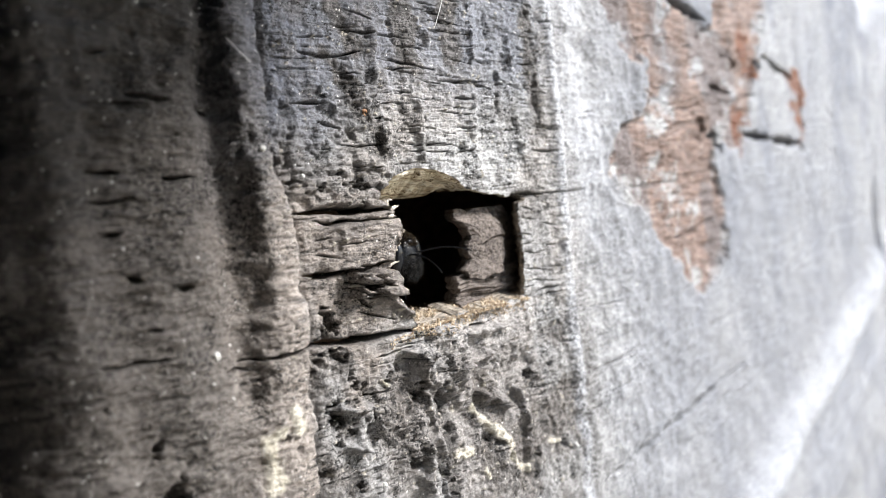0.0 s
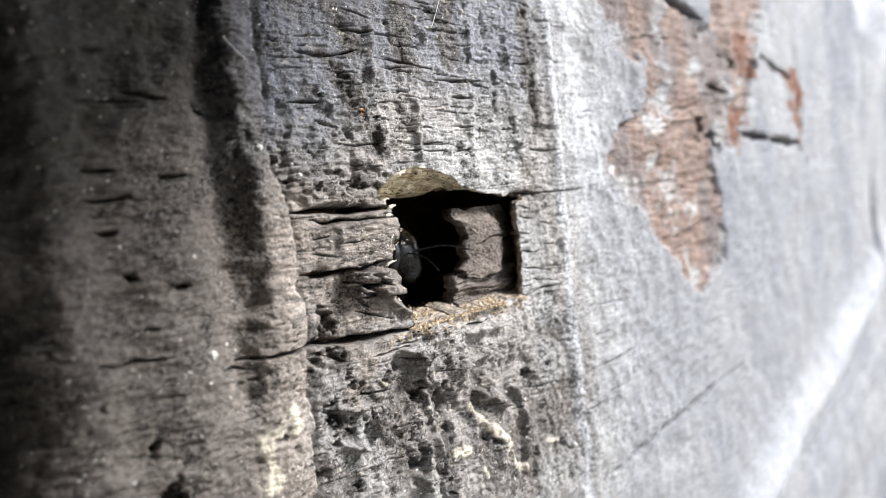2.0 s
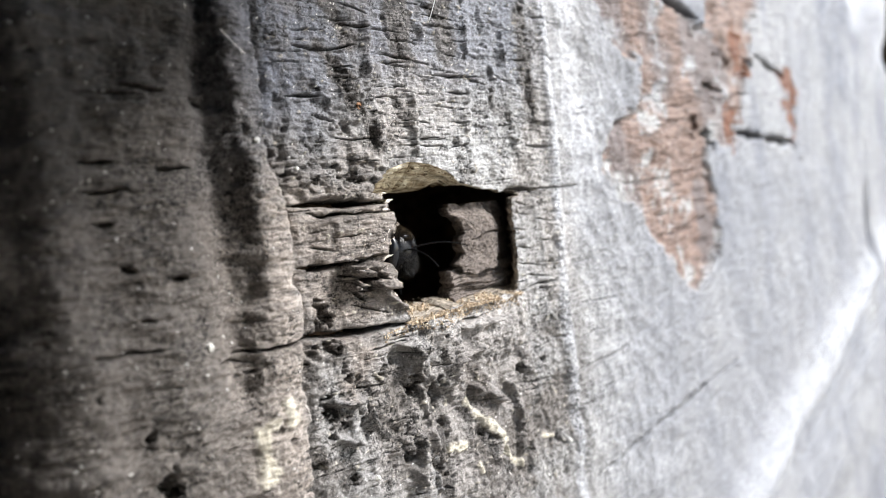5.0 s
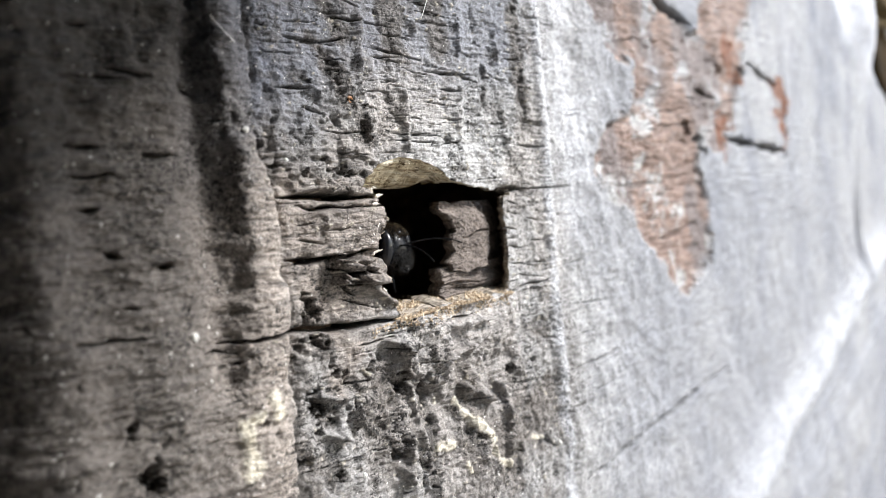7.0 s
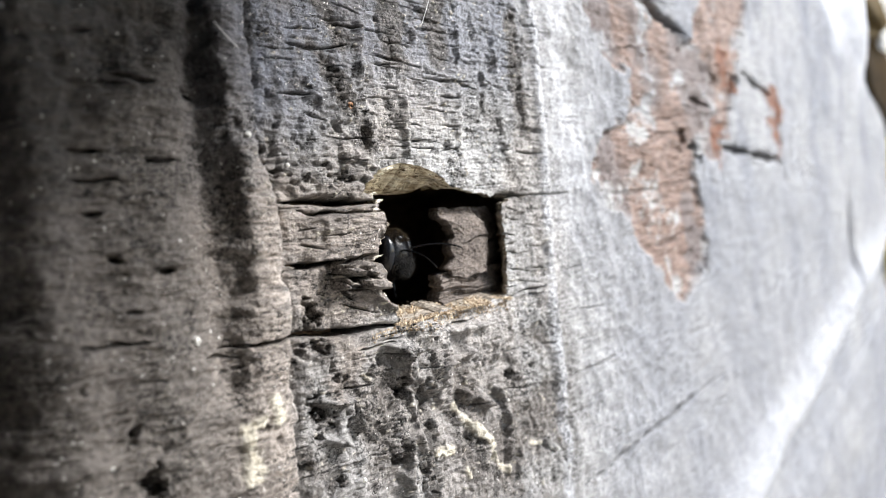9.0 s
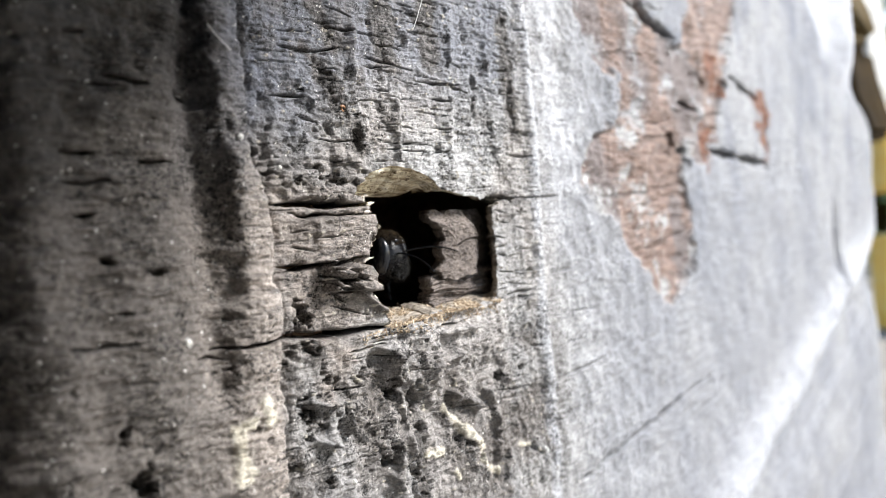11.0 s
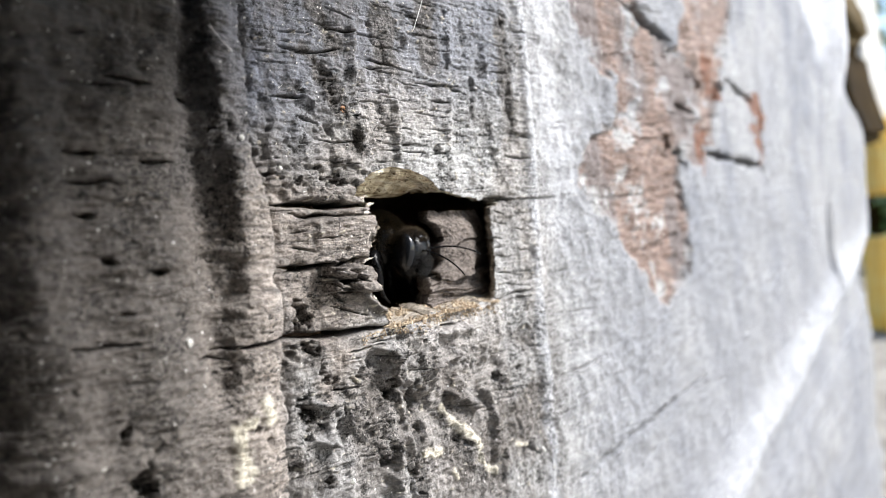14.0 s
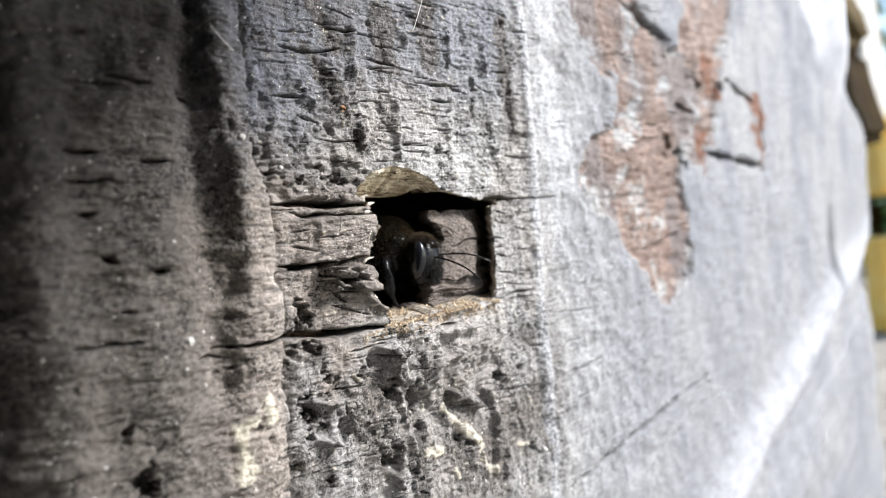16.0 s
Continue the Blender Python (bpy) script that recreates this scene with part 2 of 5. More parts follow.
# marks on the face: from, to, half width
UPPER_CRACKS = [((-0.22, 2.9), (0.12, 2.8), 0.015), ((-0.91, 2.4), (-0.55, 2.35), 0.02), ((-0.55, 2.35), (-0.11, 2.43), 0.02), ((0.24, 2.38), (0.71, 2.32), 0.03),
    ((0.7, 2.31), (1.04, 2.29), 0.015), ((0.46, 2.55), (0.88, 2.53), 0.02), ((0.69, 2.17), (1.12, 2.12), 0.015), ((1.09, 2.15), (1.69, 2.15), 0.03),
    ((1.65, 2.15), (2.07, 2.07), 0.025), ((1.36, 1.96), (1.74, 1.93), 0.025), ((-1.11, 1.86), (-0.65, 1.87), 0.025), ((-0.8, 1.65), (-0.48, 1.59), 0.025),
    ((-0.48, 1.39), (0.13, 1.38), 0.015), ((0.57, 1.37), (1.3, 1.34), 0.02)]
FINE_CRACKS = [((0.34, 2.01), (0.59, 1.99), 0.015), ((0, 1.68), (0.26, 1.65), 0.015), ((0.52, 1.59), (0.97, 1.56), 0.015), ((1.01, 1.78), (1.57, 1.75), 0.015),
    ((-0.89, 2.55), (-0.51, 2.58), 0.015), ((-0.57, 2.21), (-0.17, 2.19), 0.01), ((0.31, 2.26), (0.62, 2.23), 0.015), ((0.15, 1.16), (0.76, 1.14), 0.01),
    ((-1.29, 2.19), (-0.78, 2.21), 0.015), ((-1.59, 2.27), (-1.39, 2.22), 0.015), ((-1.25, 2.48), (-1.1, 2.46), 0.01), ((1.75, 2.47), (2.11, 2.42), 0.015),
    ((2.56, 2.44), (3.03, 2.44), 0.025), ((2.3, 2.22), (2.72, 2.07), 0.015)]
HOLE_CRACKS = [((-1.25, 0.73), (0.14, 0.64), 0.03, 0.6), ((-1, 0.6), (-0.25, 0.56), 0.016, 0.3), ((-0.3, 0.56), (0.1, 0.54), 0.008, 0.2),
    ((2.2, 0.62), (2.95, 0.61), 0.03, 0.3), ((2.9, 0.61), (3.95, 0.6), 0.014, 0.12), ((-2.1, -0.62), (-1.25, -0.65), 0.016, 0.16),
    ((-1.35, -0.66), (0.45, -0.8), 0.032, 0.6), ((-1.2, 0.06), (-0.62, 0.03), 0.022, 0.3), ((-0.66, 0.02), (-0.12, 0.09), 0.03, 0.35),
    ((-0.62, -0.15), (-0.34, -0.22), 0.022, 0.26), ((-0.6, -0.21), (-0.26, -0.31), 0.02, 0.2), ((2.2, -0.76), (3.3, -0.72), 0.014, 0.1),
    ((3.4, -2.2), (5.2, -2.1), 0.012, 0.06)]
FAR_CRACKS = [((3.6, -3.95), (9, -3.3), 0.035, 0.25), ((6.5, 4.1), (8.6, 3.55), 0.07, 0.3), ((9.1, 2.93), (10.1, 2.86), 0.11, 0.4),
    ((8.06, 1.76), (8.16, 1.34), 0.17, 0.4), ((8.29, 1.34), (8.78, 1.11), 0.14, 0.4), ((10.8, 3), (10.9, 2.6), 0.12, 0.45),
    ((9.92, 1.75), (9.95, 1.3), 0.1, 0.4), ((9.98, 1.33), (11.6, 1.2), 0.08, 0.35), ((11.4, 1.22), (13.1, 1.08), 0.09, 0.4),
    ((11.2, 3.06), (13, 2.65), 0.06, 0.3), ((13.1, 1.11), (13.8, 0.67), 0.1, 0.3), ((13.4, 2.6), (13.5, 1.3), 0.05, 0.15),
    ((8.6, 2.35), (9.6, 2.2), 0.06, 0.2)]
SIDE_CRACKS = [((2.41, 0.48), (2.75, 0.41), 0.018), ((2.41, 0.32), (2.77, 0.27), 0.018), ((2.28, 0.11), (2.63, 0.04), 0.018), ((2.85, 0.19), (3.15, 0.14), 0.018),
    ((2.32, -0.13), (2.79, -0.22), 0.018), ((2.35, -0.37), (2.85, -0.48), 0.018), ((2.93, 0.43), (3.19, 0.39), 0.018),
    ((2.52, -0.55), (3.1, -0.68), 0.018), ((2.68, -0.82), (3.23, -0.83), 0.018), ((2.25, -0.64), (2.56, -0.65), 0.018),
    ((2.85, -0.1), (3.25, -0.15), 0.018), ((2.59, 0.65), (2.91, 0.61), 0.018), ((-0.72, 0.34), (-0.41, 0.33), 0.018),
    ((-1.02, 0.25), (-0.74, 0.16), 0.018), ((-1, 0.41), (-0.82, 0.41), 0.018), ((-0.58, -0.44), (-0.11, -0.61), 0.018)]
WEDGE_GROOVES = [((-0.72, -0.07), (-0.31, -0.28), 0.025), ((-0.69, -0.17), (-0.39, -0.42), 0.020), ((-0.46, -0.04), (-0.15, -0.22), 0.015), ((-1.16, 0.02), (-0.72, 0.04), 0.015)]
WEDGE_RIDGES = [((-0.65, -0.01), (-0.13, -0.03), 0.035), ((-0.68, -0.04), (-0.14, -0.14), 0.025), ((-0.24, -0.3), (0.23, -0.67), 0.030)]
UPPER_GROOVES = [((-0.56, 2.39), (-0.34, 2.1), 0.065), ((-0.34, 2.1), (-0.19, 1.86), 0.08), ((-0.19, 1.86), (-0.02, 1.61), 0.07), ((-0.02, 1.61), (0.06, 1.29), 0.055),
    ((-0.36, 2.93), (-0.22, 2.52), 0.095), ((0.37, 2.89), (0.37, 2.45), 0.04), ((-1.18, 1.85), (-1.14, 1.47), 0.06), ((0.33, 1.99), (0.54, 1.64), 0.06),
    ((1.37, 1.4), (1.44, 1.13), 0.075), ((2.15, 2.36), (2.16, 1.88), 0.07), ((2.16, 1.88), (2.02, 1.57), 0.065), ((2.1, 3.19), (2.09, 2.58), 0.055),
    ((2.97, 2.27), (3.06, 1.54), 0.075), ((2.88, 3.07), (3.03, 2.44), 0.085)]
UPPER_RIDGES = [((0.08, 2.88), (0.06, 1.84), 0.06), ((0.06, 1.84), (0.04, 1.2), 0.05), ((1.77, 3.28), (1.7, 2.32), 0.07), ((1.7, 2.32), (1.56, 1.05), 0.08),
    ((2.5, 2.94), (2.45, 2.38), 0.06), ((2.5, 1.84), (2.51, 1.05), 0.08), ((-0.73, 2.15), (-0.48, 1.69), 0.075), ((-0.85, 1.73), (-0.62, 1.19), 0.085),
    ((0.72, 2.02), (0.68, 1.2), 0.07), ((0.7, 2.97), (1.05, 2.75), 0.11)]
LEFT_CRACKS = [((-3.19, 1), (-2.78, 0.97), 0.025), ((-3.19, 0.73), (-2.95, 0.71), 0.03), ((-2.79, 1.23), (-2.53, 1.21), 0.025), ((-2.58, 1.16), (-2.21, 1.16), 0.03),
    ((-2.59, 0.16), (-2.43, 0.13), 0.025), ((-2.93, -0.13), (-2.76, -0.17), 0.02), ((-3.35, -0.35), (-2.69, -0.43), 0.015),
    ((-2.24, -0.69), (-1.91, -0.72), 0.02), ((-1.94, -0.64), (-1.54, -0.65), 0.015), ((-1.55, -0.64), (-1.26, -0.65), 0.015),
    ((-3.1, 2.24), (-2.9, 2.24), 0.025), ((-2.8, 1.91), (-2.41, 1.84), 0.02), ((-2.2, 1.83), (-2, 1.72), 0.025),
    ((-3.18, 1.27), (-2.91, 1.25), 0.025)]
LEFT_PITS = [((-3.03, 0.36), (-2.82, 0.3), 0.045), ((-2.99, -1.18), (-2.87, -1.27), 0.055), ((-2.92, -1.58), (-2.75, -1.68), 0.07),
    ((-2.44, -1.23), (-2.36, -1.28), 0.03), ((-2.84, 1.54), (-2.8, 1.45), 0.055), ((-1.87, -1.61), (-1.79, -1.79), 0.05),
    ((-1.77, -1.4), (-1.73, -1.46), 0.03), ((-3.34, -0.7), (-3.26, -0.73), 0.025), ((-1.89, -0.35), (-1.84, -0.47), 0.04),
    ((-2, -0.77), (-1.91, -0.87), 0.04)]
LOWER_PITS = [((-1.18, -0.51), (-0.93, -0.66), 0.065), ((-0.96, -0.72), (-0.85, -0.89), 0.055), ((-1.2, -0.73), (-1.02, -0.92), 0.045),
    ((-0.22, -1.11), (-0.09, -1.22), 0.065), ((-0.1, -1.28), (0.13, -1.47), 0.085), ((0.01, -1.45), (0.13, -1.6), 0.055),
    ((-1.05, -1.51), (-0.85, -1.7), 0.065), ((-0.68, -1.72), (-0.64, -1.76), 0.04), ((-1.24, -1.09), (-1.11, -1.23), 0.05),
    ((-0.78, -1.09), (-0.73, -1.32), 0.05), ((-1.22, -1.98), (-1.12, -2.07), 0.04), ((-1.05, -2.12), (-1.03, -2.27), 0.035),
    ((-0.9, -2.27), (-0.8, -2.36), 0.045)]
LOWER_HOLLOWS = [((0.44, -1.63), (0.55, -2), 0.075), ((0.51, -1.99), (0.64, -2.42), 0.075), ((0.58, -2.4), (0.56, -2.97), 0.085), ((1.2, -2.45), (1.57, -2.74), 0.065),
    ((1.29, -2.75), (1.5, -3.07), 0.06), ((1.5, -3.07), (1.6, -3.4), 0.065), ((-0.24, -1.92), (0.04, -2.2), 0.1), ((-0.41, -2.29), (0, -2.48), 0.055),
    ((0.7, -1.06), (0.84, -1.21), 0.035), ((0.6, -1.28), (0.72, -1.48), 0.045), ((1.35, -1.48), (1.7, -1.82), 0.055), ((2.19, -1.26), (2.22, -1.4), 0.055),
    ((3.15, -1.14), (3.15, -1.52), 0.05), ((2.94, -3.03), (2.98, -3.26), 0.045)]
SMALL_PITS = [((1.15, -1.44), (1.22, -1.49), 0.035), ((1.11, -1.75), (1.18, -1.81), 0.04), ((2.1, -1.91), (2.19, -1.97), 0.05),
    ((2.54, -1.98), (2.63, -2.05), 0.045), ((2.82, -2.41), (2.87, -2.49), 0.04), ((2.28, -2.91), (2.32, -3.05), 0.05),
    ((2.04, -3.24), (2.08, -3.41), 0.045), ((0.83, 1.79), (0.92, 1.72), 0.045), ((-1.37, 1.31), (-1.1, 1.28), 0.05), ((-1.23, 1.16), (-1.06, 1.12), 0.035),
    ((-1.03, 0.9), (-0.81, 0.86), 0.035), ((-0.42, 0.94), (-0.27, 0.78), 0.045), ((-0.58, 0.86), (-0.43, 0.82), 0.03), ((3.5, 3.24), (3.63, 3.15), 0.065),
    ((2.34, 2.53), (2.46, 2.48), 0.04)]
LOWER_RIDGES = [((0.28, -1.57), (0.31, -1.91), 0.03), ((0.31, -1.91), (0.38, -2.42), 0.035), ((0.38, -2.42), (0.42, -2.98), 0.04),
    ((0.73, -1.42), (1.44, -1.32), 0.045), ((1.92, -1.95), (1.94, -2.5), 0.075), ((1.94, -2.5), (1.92, -3.2), 0.075), ((0.03, -1), (0.47, -1.15), 0.095),
    ((0.17, -1.13), (0.28, -1.56), 0.105), ((-1.04, -1.39), (-0.52, -1.51), 0.055), ((-0.48, -1.52), (-0.48, -1.88), 0.04),
    ((-0.98, -1.8), (-0.69, -1.95), 0.06), ((1.17, -1.84), (1.7, -2.12), 0.09), ((0.14, -2.13), (0.11, -2.73), 0.08),
    ((1.07, -1.02), (1.85, -1.04), 0.065)]
PALE_LICHEN = [((-1.65, -1.21), (-1.62, -1.4), 0.062), ((-1.8, -1.36), (-1.96, -1.39), 0.048), ((-1.96, -1.4), (-1.95, -1.63), 0.062),
    ((-1.94, -1.64), (-1.94, -1.85), 0.083), ((-1.89, -1.82), (-1.92, -1.88), 0.055), ((1.02, -1.96), (1.07, -2.04), 0.04),
    ((1.16, -2.19), (1.37, -2.38), 0.065), ((1.37, -2.38), (1.61, -2.63), 0.05), ((0.67, -2.47), (0.89, -2.51), 0.055),
    ((1.55, -2.69), (1.66, -2.93), 0.04), ((1.68, -2.95), (1.98, -3.08), 0.045), ((1.08, -2.81), (1.12, -2.89), 0.035), ((2.5, -2.9), (2.8, -2.98), 0.02),
    ((-0.36, -1.26), (-0.32, -1.3), 0.03)]
# stains above the hole; the lower rows paint the shade in the hollows
STAINS_AND_SHADE = [((-0.37, 2.9), (-0.21, 2.49), 0.125), ((-0.56, 2.39), (-0.22, 1.89), 0.115), ((-0.22, 1.89), (0.04, 1.29), 0.09), ((0.6, 2.96), (0.62, 2.35), 0.175),
    ((1.36, 3.14), (1.37, 2.43), 0.16), ((2.87, 3.15), (3.05, 1.54), 0.13), ((-0.15, -1.26), (0.12, -1.58), 0.115),
    ((-1.05, -1.51), (-0.82, -1.73), 0.095), ((-0.28, -1.94), (0.03, -2.23), 0.125), ((0.52, -1.68), (0.57, -2.96), 0.095),
    ((1.22, -2.48), (1.56, -3.15), 0.095), ((-1.19, -0.53), (-0.87, -0.92), 0.11), ((-1.18, -1.03), (-1.13, -1.22), 0.08),
    ((-1.28, -1.95), (-0.78, -2.36), 0.08), ((-1.37, 1.31), (-1.08, 1.28), 0.06)]
UMBER = [((5.17, 1.5), (5.41, 0.64), 0.285), ((5.03, 4.01), (5.6, 3.06), 0.27), ((8.83, 2.16), (9.53, 1.35), 0.38), ((6.67, 3.48), (7.16, 2.5), 0.275),
    ((7.95, 0.11), (8.41, -0.94), 0.18), ((8.2, 3.02), (9.48, 2.67), 0.3)]


def strokes(x, z, rows, soft, grow=1.0):
    """1 inside the strokes, falling to 0 over a soft edge; soft is an offset field in centimetres."""
    out = np.zeros(np.broadcast(x, z).shape)
    for a, b, w in rows:
        pad = 3 * w * grow + 0.3
        near = (x > min(a[0], b[0]) - pad) & (x < max(a[0], b[0]) + pad) & (z > min(a[1], b[1]) - pad) & (z < max(a[1], b[1]) + pad)
        if near.any():
            d = seg_dist(x[near], z[near], a, b)[0] + soft[near]
            out[near] = np.maximum(out[near], 1 - ramp(d, 0.55 * w * grow, 1.25 * w * grow))
    return out


def course(z, rows):
    """Place along the timber of a line that runs across it."""
    rows = sorted((b, a) for a, b in rows)
    return np.interp(z, [r[0] for r in rows], [r[1] for r in rows])


GROOVE_X = [(-1.93, 2.6), (-1.98, 1.5), (-2.0, 0.3), (-1.96, -0.5), (-1.94, -1.3), (-1.98, -2.1)]
CREST_X = [(-1.80, 2.6), (-1.74, 2.0), (-1.70, 0.9), (-1.67, -0.4), (-1.65, -1.1), (-1.66, -2.2)]
STEP_X = [(-1.46, 2.7), (-1.46, 2.1), (-1.48, 1.4), (-1.39, 0.9), (-1.34, 0.3), (-1.33, -0.4), (-1.37, -0.8), (-1.38, -1.3), (-1.42, -2.2)]


def terraces(v, count):
    """Layers with short steep edges, as of flaking wood."""
    t = v * count
    return (np.floor(t) + ramp(t - np.floor(t), 0.38, 0.62)) / count


def relief(x, z):
    near = 1 - ramp(x, 3.0, 4.2)
    sway = 0.07 * fbm(z * 1.1, z * 0 + 3, 5, 4)
    xg, xc, xs = course(z, GROOVE_X) + sway, course(z, CREST_X) + sway, course(z, STEP_X)
    left = 1 - ramp(x - xs, -0.1, 0.1)
    jut = x - xs + 0.09 * fbm(z * 3.0, x * 2, 8, 5, 0.6)
    step = ramp(jut, -0.03, 0.05)
    # the near end: a groove with a proud ridge beside it, then a ragged step down to the crust
    rough_x = x + 0.22 * fbm(x * 2.2, z * 1.6, 36, 5, 0.6)
    rise = 0.6 * ramp(rough_x, xg, xc - 0.02) + 0.4 * ramp(rough_x, xg - 0.12, xc + 0.1)
    foot = ramp(-z, 0.85, 1.35)
    rise = rise * (1 - foot) + foot * ramp(rough_x, xg - 0.6, xc + 0.1)
    top = 0.20 - 0.07 * np.clip((x - xc) / 0.35, 0, 1)
    h = (1 - step) * (rise * top + 0.03 * fbm(x * 4, z * 1.2, 7, 4) * rise) - 0.07 * (1 - foot) * bump(x, xg - 0.03, 0.13)
    # broad swells of the near end, and its fall to the bottom left
    h = h + (1 - rise) * left * (0.06 * bump(x, -2.45, 0.3) + 0.08 * bump(x, -3.40 - 0.03 * z, 0.22) + 0.10 * fbm(x * 1.5, z * 0.9, 9, 3) + 0.07 * ramp(z, 0.6, 1.8) * fbm(x * 2.5, z * 2.5, 10, 4))
    h = h - 1.3 * np.clip((-3.50 - x - 0.03 * z + 0.10 * fbm(x * 1.5, z * 1.5, 37, 4)) / 0.9, 0, 1) ** 1.8
    h = h - 0.05 * step * (1 - ramp(x, 3.6, 7.0)) - 0.05 * bump(jut, 0.09, 0.07) * near
    mid = step * near
    low = ramp(-z, 0.6, 1.3)
    # crust round the hole: long soft ridges, small lumps, creases and fibres
    h = h + mid * (0.08 * fbm(x * 2.0, z * 0.35, 11, 3, 0.4) + (0.022 + 0.03 * low) * fbm(x * 4.5, z * 3.5, 12, 4, 0.5))
    h = h + mid * (0.04 + 0.03 * low) * terraces(fbm(x * 1.9, z * 1.0, 24, 4, 0.55), 5)
    h = h + mid * low * (0.10 * fbm(x * 2.0, z * 1.6, 40, 2) + 0.07 * fbm(x * 3.6, z * 0.6, 32, 3))
    h = h + mid * low * (0.02 * fbm(x * 11, z * 11, 34, 3, 0.6) + 0.015 * fbm(x * 24, z * 24, 35, 2))
    h = h - mid * low * 0.04 * ramp(vnoise(x * 2.4, z * 1.9, 41) + 0.4 * vnoise(x * 7, z * 6, 42), 0.14, 0.34)
    h = h - mid * 0.04 * ramp(vnoise(x * 2.2, z * 0.55, 43) + 0.3 * vnoise(x * 8, z * 5, 44), 0.14, 0.32)
    crust = mid * ramp(z + 0.5 * fbm(x * 1.2, z * 1.2, 45, 3), 0.45, 0.85) * (1 - 0.85 * ramp(x, -0.2, 1.0)) * (1 - 0.85 * ramp(z + 0.6 * fbm(x * 1.5, z, 50, 3), 1.2, 1.9))
    h = h + crust * (0.035 * fbm(x * 8, z * 10, 46, 4, 0.6) - 0.05 * ramp(vnoise(x * 9, z * 11, 47) + 0.5 * vnoise(x * 21, z * 25, 48), 0.12, 0.34))
    h = h + mid * 0.018 * fbm(x * 12, z * 18, 49, 3, 0.7) + mid * 0.012 * fbm(x * 3, z * 38, 38, 2)
    h = h + left * (0.06 * fbm(x * 2.2, z * 2.0, 13, 4) + 0.05 * fbm(x * 2.5, z * 8, 14, 4, 0.6))
    h = h + (mid + left) * (0.008 * fbm(x * 1.6, z * 20, 23, 3) + 0.018 * fbm(x * 20, z * 24, 26, 2))
    # torn blocks at the near side of the hole
    h = h + 0.09 * ramp(0.42 - np.abs(z - 0.30) * 1.6 + 0.05 * fbm(x * 5, z * 5, 27, 3), 0.0, 0.06) * ramp(x, -1.1, -0.6) * (1 - ramp(x, 0.3, 0.5))
    wedge = ramp(0.17 - np.abs(z + 0.15 + 0.15 * (x + 0.3)) + 0.04 * fbm(x * 6, z * 9, 28, 3), 0.0, 0.025) * ramp(x, -0.70, -0.64) * (1 - ramp(x, 0.2, 0.4))
    h = h + wedge * (0.30 - 0.3 * np.clip(z + 0.32, 0, 0.4) - 0.10 * ramp(x, -0.5, 0.1) + 0.03 * fbm(x * 5, z * 9, 29, 4))
    h = h + 0.13 * ramp(0.33 - np.hypot((x - 0.62) * 0.9, (z + 1.25) * 0.62) + 0.10 * fbm(x * 4, z * 4, 30, 4), 0.0, 0.1)
    # pale raised strip, then the smoother far part
    sx = 3.38 + 0.03 * np.sin(z * 0.9) - 0.03 * ramp(-z, 1.5, 4.0)
    h = h + 0.025 * np.exp(-((x - sx) / 0.10) ** 4) + 0.05 * ramp(z, -0.5, 1.5) * bump(x, sx, 0.12)
    far = 1 - near
    h = h + far * (0.06 * fbm(x * 0.9, z * 0.8, 15, 4) + (0.022 + 0.05 * (1 - ramp(x, 5.0, 8.0))) * fbm(x * 3.2, z * 2.6, 16, 4) + 0.010 * fbm(x * 1.5, z * 11, 31, 3))
    # the peeled patch
    pd = patch_dist(x, z) + 0.30 * fbm(x * 1.6, z * 1.6, 18, 6, 0.65)
    peel = ramp(-pd, -0.05, 0.15)
    h = h + peel * (-0.08 + 0.10 * fbm(x * 0.9, z * 1.6, 19, 4) + 0.025 * fbm(x * 2, z * 9, 20, 3))
    # a diagonal hewn edge low at the far end: the timber falls away beyond it
    hew = ((x - 10.0) * 3.04 - (z + 6.02) * 9.1) / 9.6
    hew = hew + 0.25 * fbm(x * 0.5, z * 0.5, 21, 3)
    stay = 1 - ramp(x, 20.5, 23.5)
    h = h + stay * 0.24 * bump(hew, 0.0, 0.6) - 0.40 * ramp(hew, 0.1, 1.2) + 0.25 * ramp(hew, 1.6, 3.4) + 0.12 * ramp(hew, 0, 1) * fbm(hew * 1.3, x * 0.1, 22, 3)
    # the lit lobe at the top of the far end, a split beside it, and worn edges all round
    h = h + 0.5 * bump(x, 20.4, 0.9) * ramp(z, 2.2, 5.0)
    h = h - 0.45 * bump(x - 0.1 * np.sin(z), 19.1, 0.22) * bump(z, -1.6, 1.3)
    end = X1 - 2.9 * ramp(z, 2.3, 4.0)
    edge = np.minimum(np.minimum(end - x, x - X0), np.minimum(Z1 - z, z - Z0)) + 0.3 * fbm(x * 0.7, z * 0.7, 33, 3)
    h = h - 2.2 * (1 - np.sqrt(1 - (1 - np.clip(edge / 1.4, 0, 1)) ** 2 * 0.98))
    return h, step, near, left, peel, hew, sx


